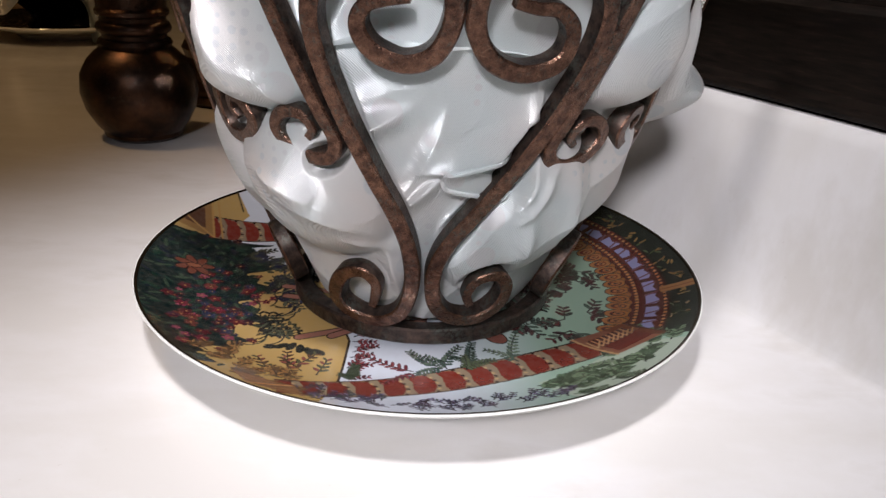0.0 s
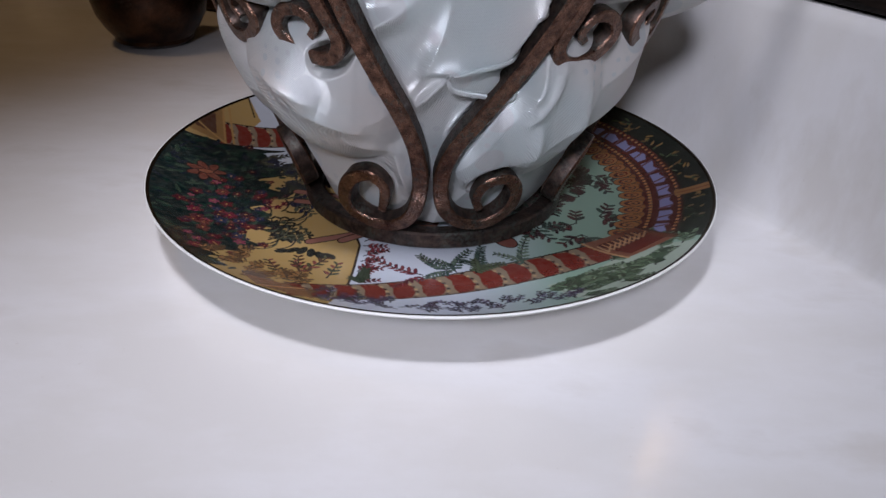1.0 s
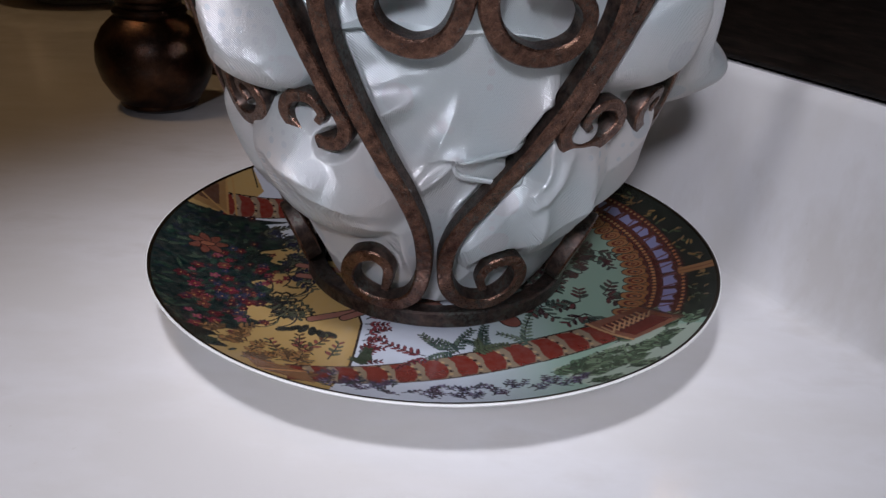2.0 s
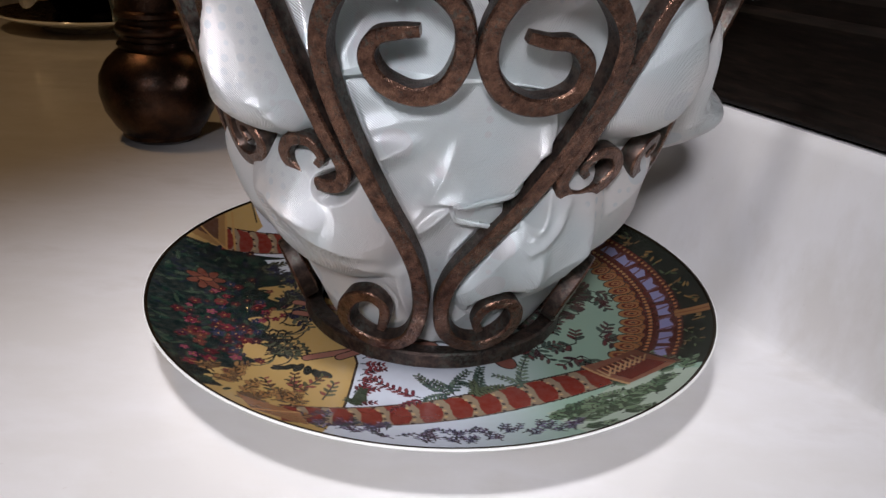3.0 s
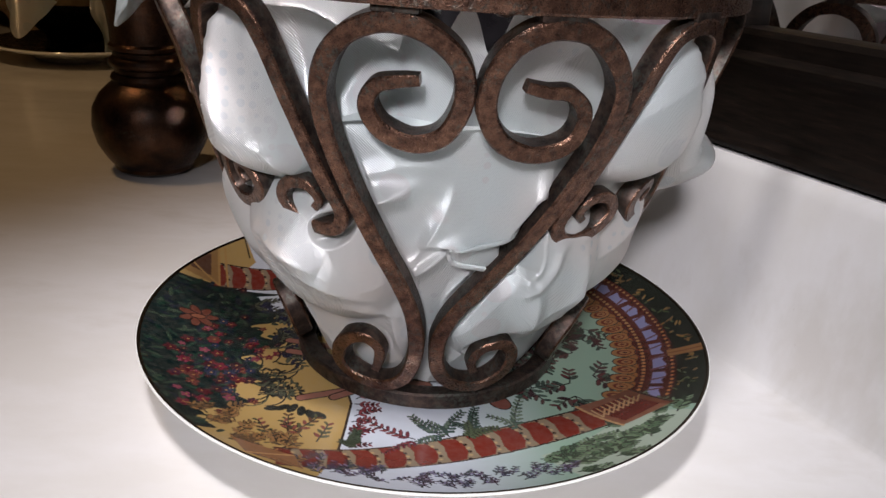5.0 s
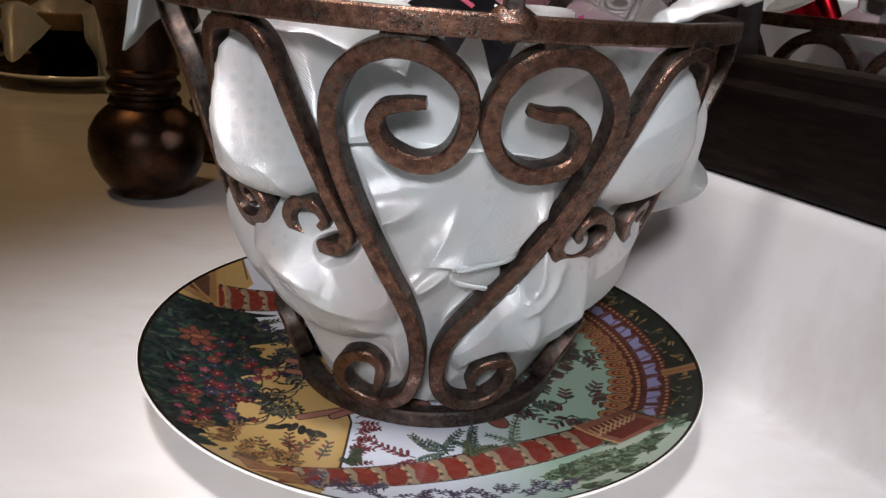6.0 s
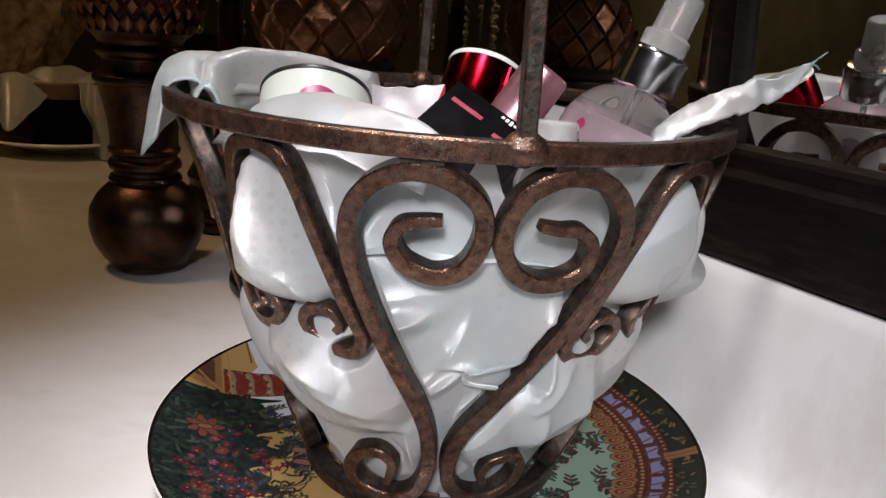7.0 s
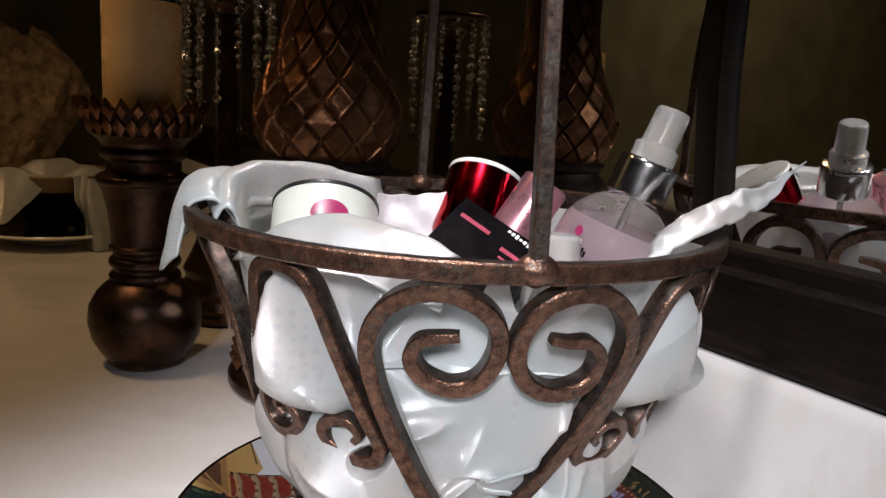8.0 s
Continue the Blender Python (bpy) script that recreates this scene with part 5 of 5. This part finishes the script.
def build_ivy():
    base = thing("ivy", (-0.02, 0.515, 0), "dark green ivy trailing from a small bronze pot", "plant")
    part("pot", lathe([(0.0, 0.0), (0.026, 0.0), (0.032, 0.05), (0.035, 0.06), (0.032, 0.062), (0.028, 0.055), (0.0, 0.052)], 40), M["holder"], base)
    rnd = random.Random(11)
    leaf = bmesh.new()
    shape = [(0, 0), (0.5, 0.25), (1.0, 0.55), (0.62, 0.85), (0.5, 1.25), (0.2, 1.25), (0, 1.9)]
    mid = [leaf.verts.new((0, y, 0.12 * y)) for _, y in shape]
    for sgn in (1, -1):
        side = [leaf.verts.new((sgn * x, y, 0.12 * y - 0.22 * x)) for x, y in shape[1:-1]]
        prev = mid[0]
        for k, v in enumerate(side):
            leaf.faces.new((mid[k], v, mid[k + 1]) if k == 0 else (mid[k], side[k - 1], v, mid[k + 1]))
        leaf.faces.new((mid[5], side[-1], mid[6]))
    bmesh.ops.recalc_face_normals(leaf, faces=leaf.faces)
    mesh = bpy.data.meshes.new("leaf")
    leaf.to_mesh(mesh)
    leaf.free()
    mesh.materials.append(M["leaf"])
    for k in range(9):
        a = rnd.uniform(0, 6.28)
        reach = rnd.uniform(0.06, 0.15)
        top = rnd.uniform(0.30, 0.40)
        line = smooth_path([Vector((0, 0, 0.05)), Vector((0.2 * reach * math.cos(a), 0.2 * reach * math.sin(a), top * 0.8)), Vector((0.6 * reach * math.cos(a), 0.6 * reach * math.sin(a), top)), Vector((reach * math.cos(a), reach * math.sin(a), top - 0.03))], 6)
        stem = part("stem", bar(line, 0.0016, 0.0016, lambda p: Vector((0.3, 1, 0.1))), M["twig"], base)
        for p in line[7:]:
            for q in range(2):
                ob = new("leaf", mesh)
                s = rnd.uniform(0.007, 0.013)
                ob.matrix_basis = Matrix.LocRotScale(p, Euler((rnd.uniform(-0.9, 0.9), rnd.uniform(-0.7, 0.7), rnd.uniform(0, 6.28))), (s, s, s))
                ob.parent = stem


build_far_bowl()
build_beads()
build_ornament()
build_ivy()
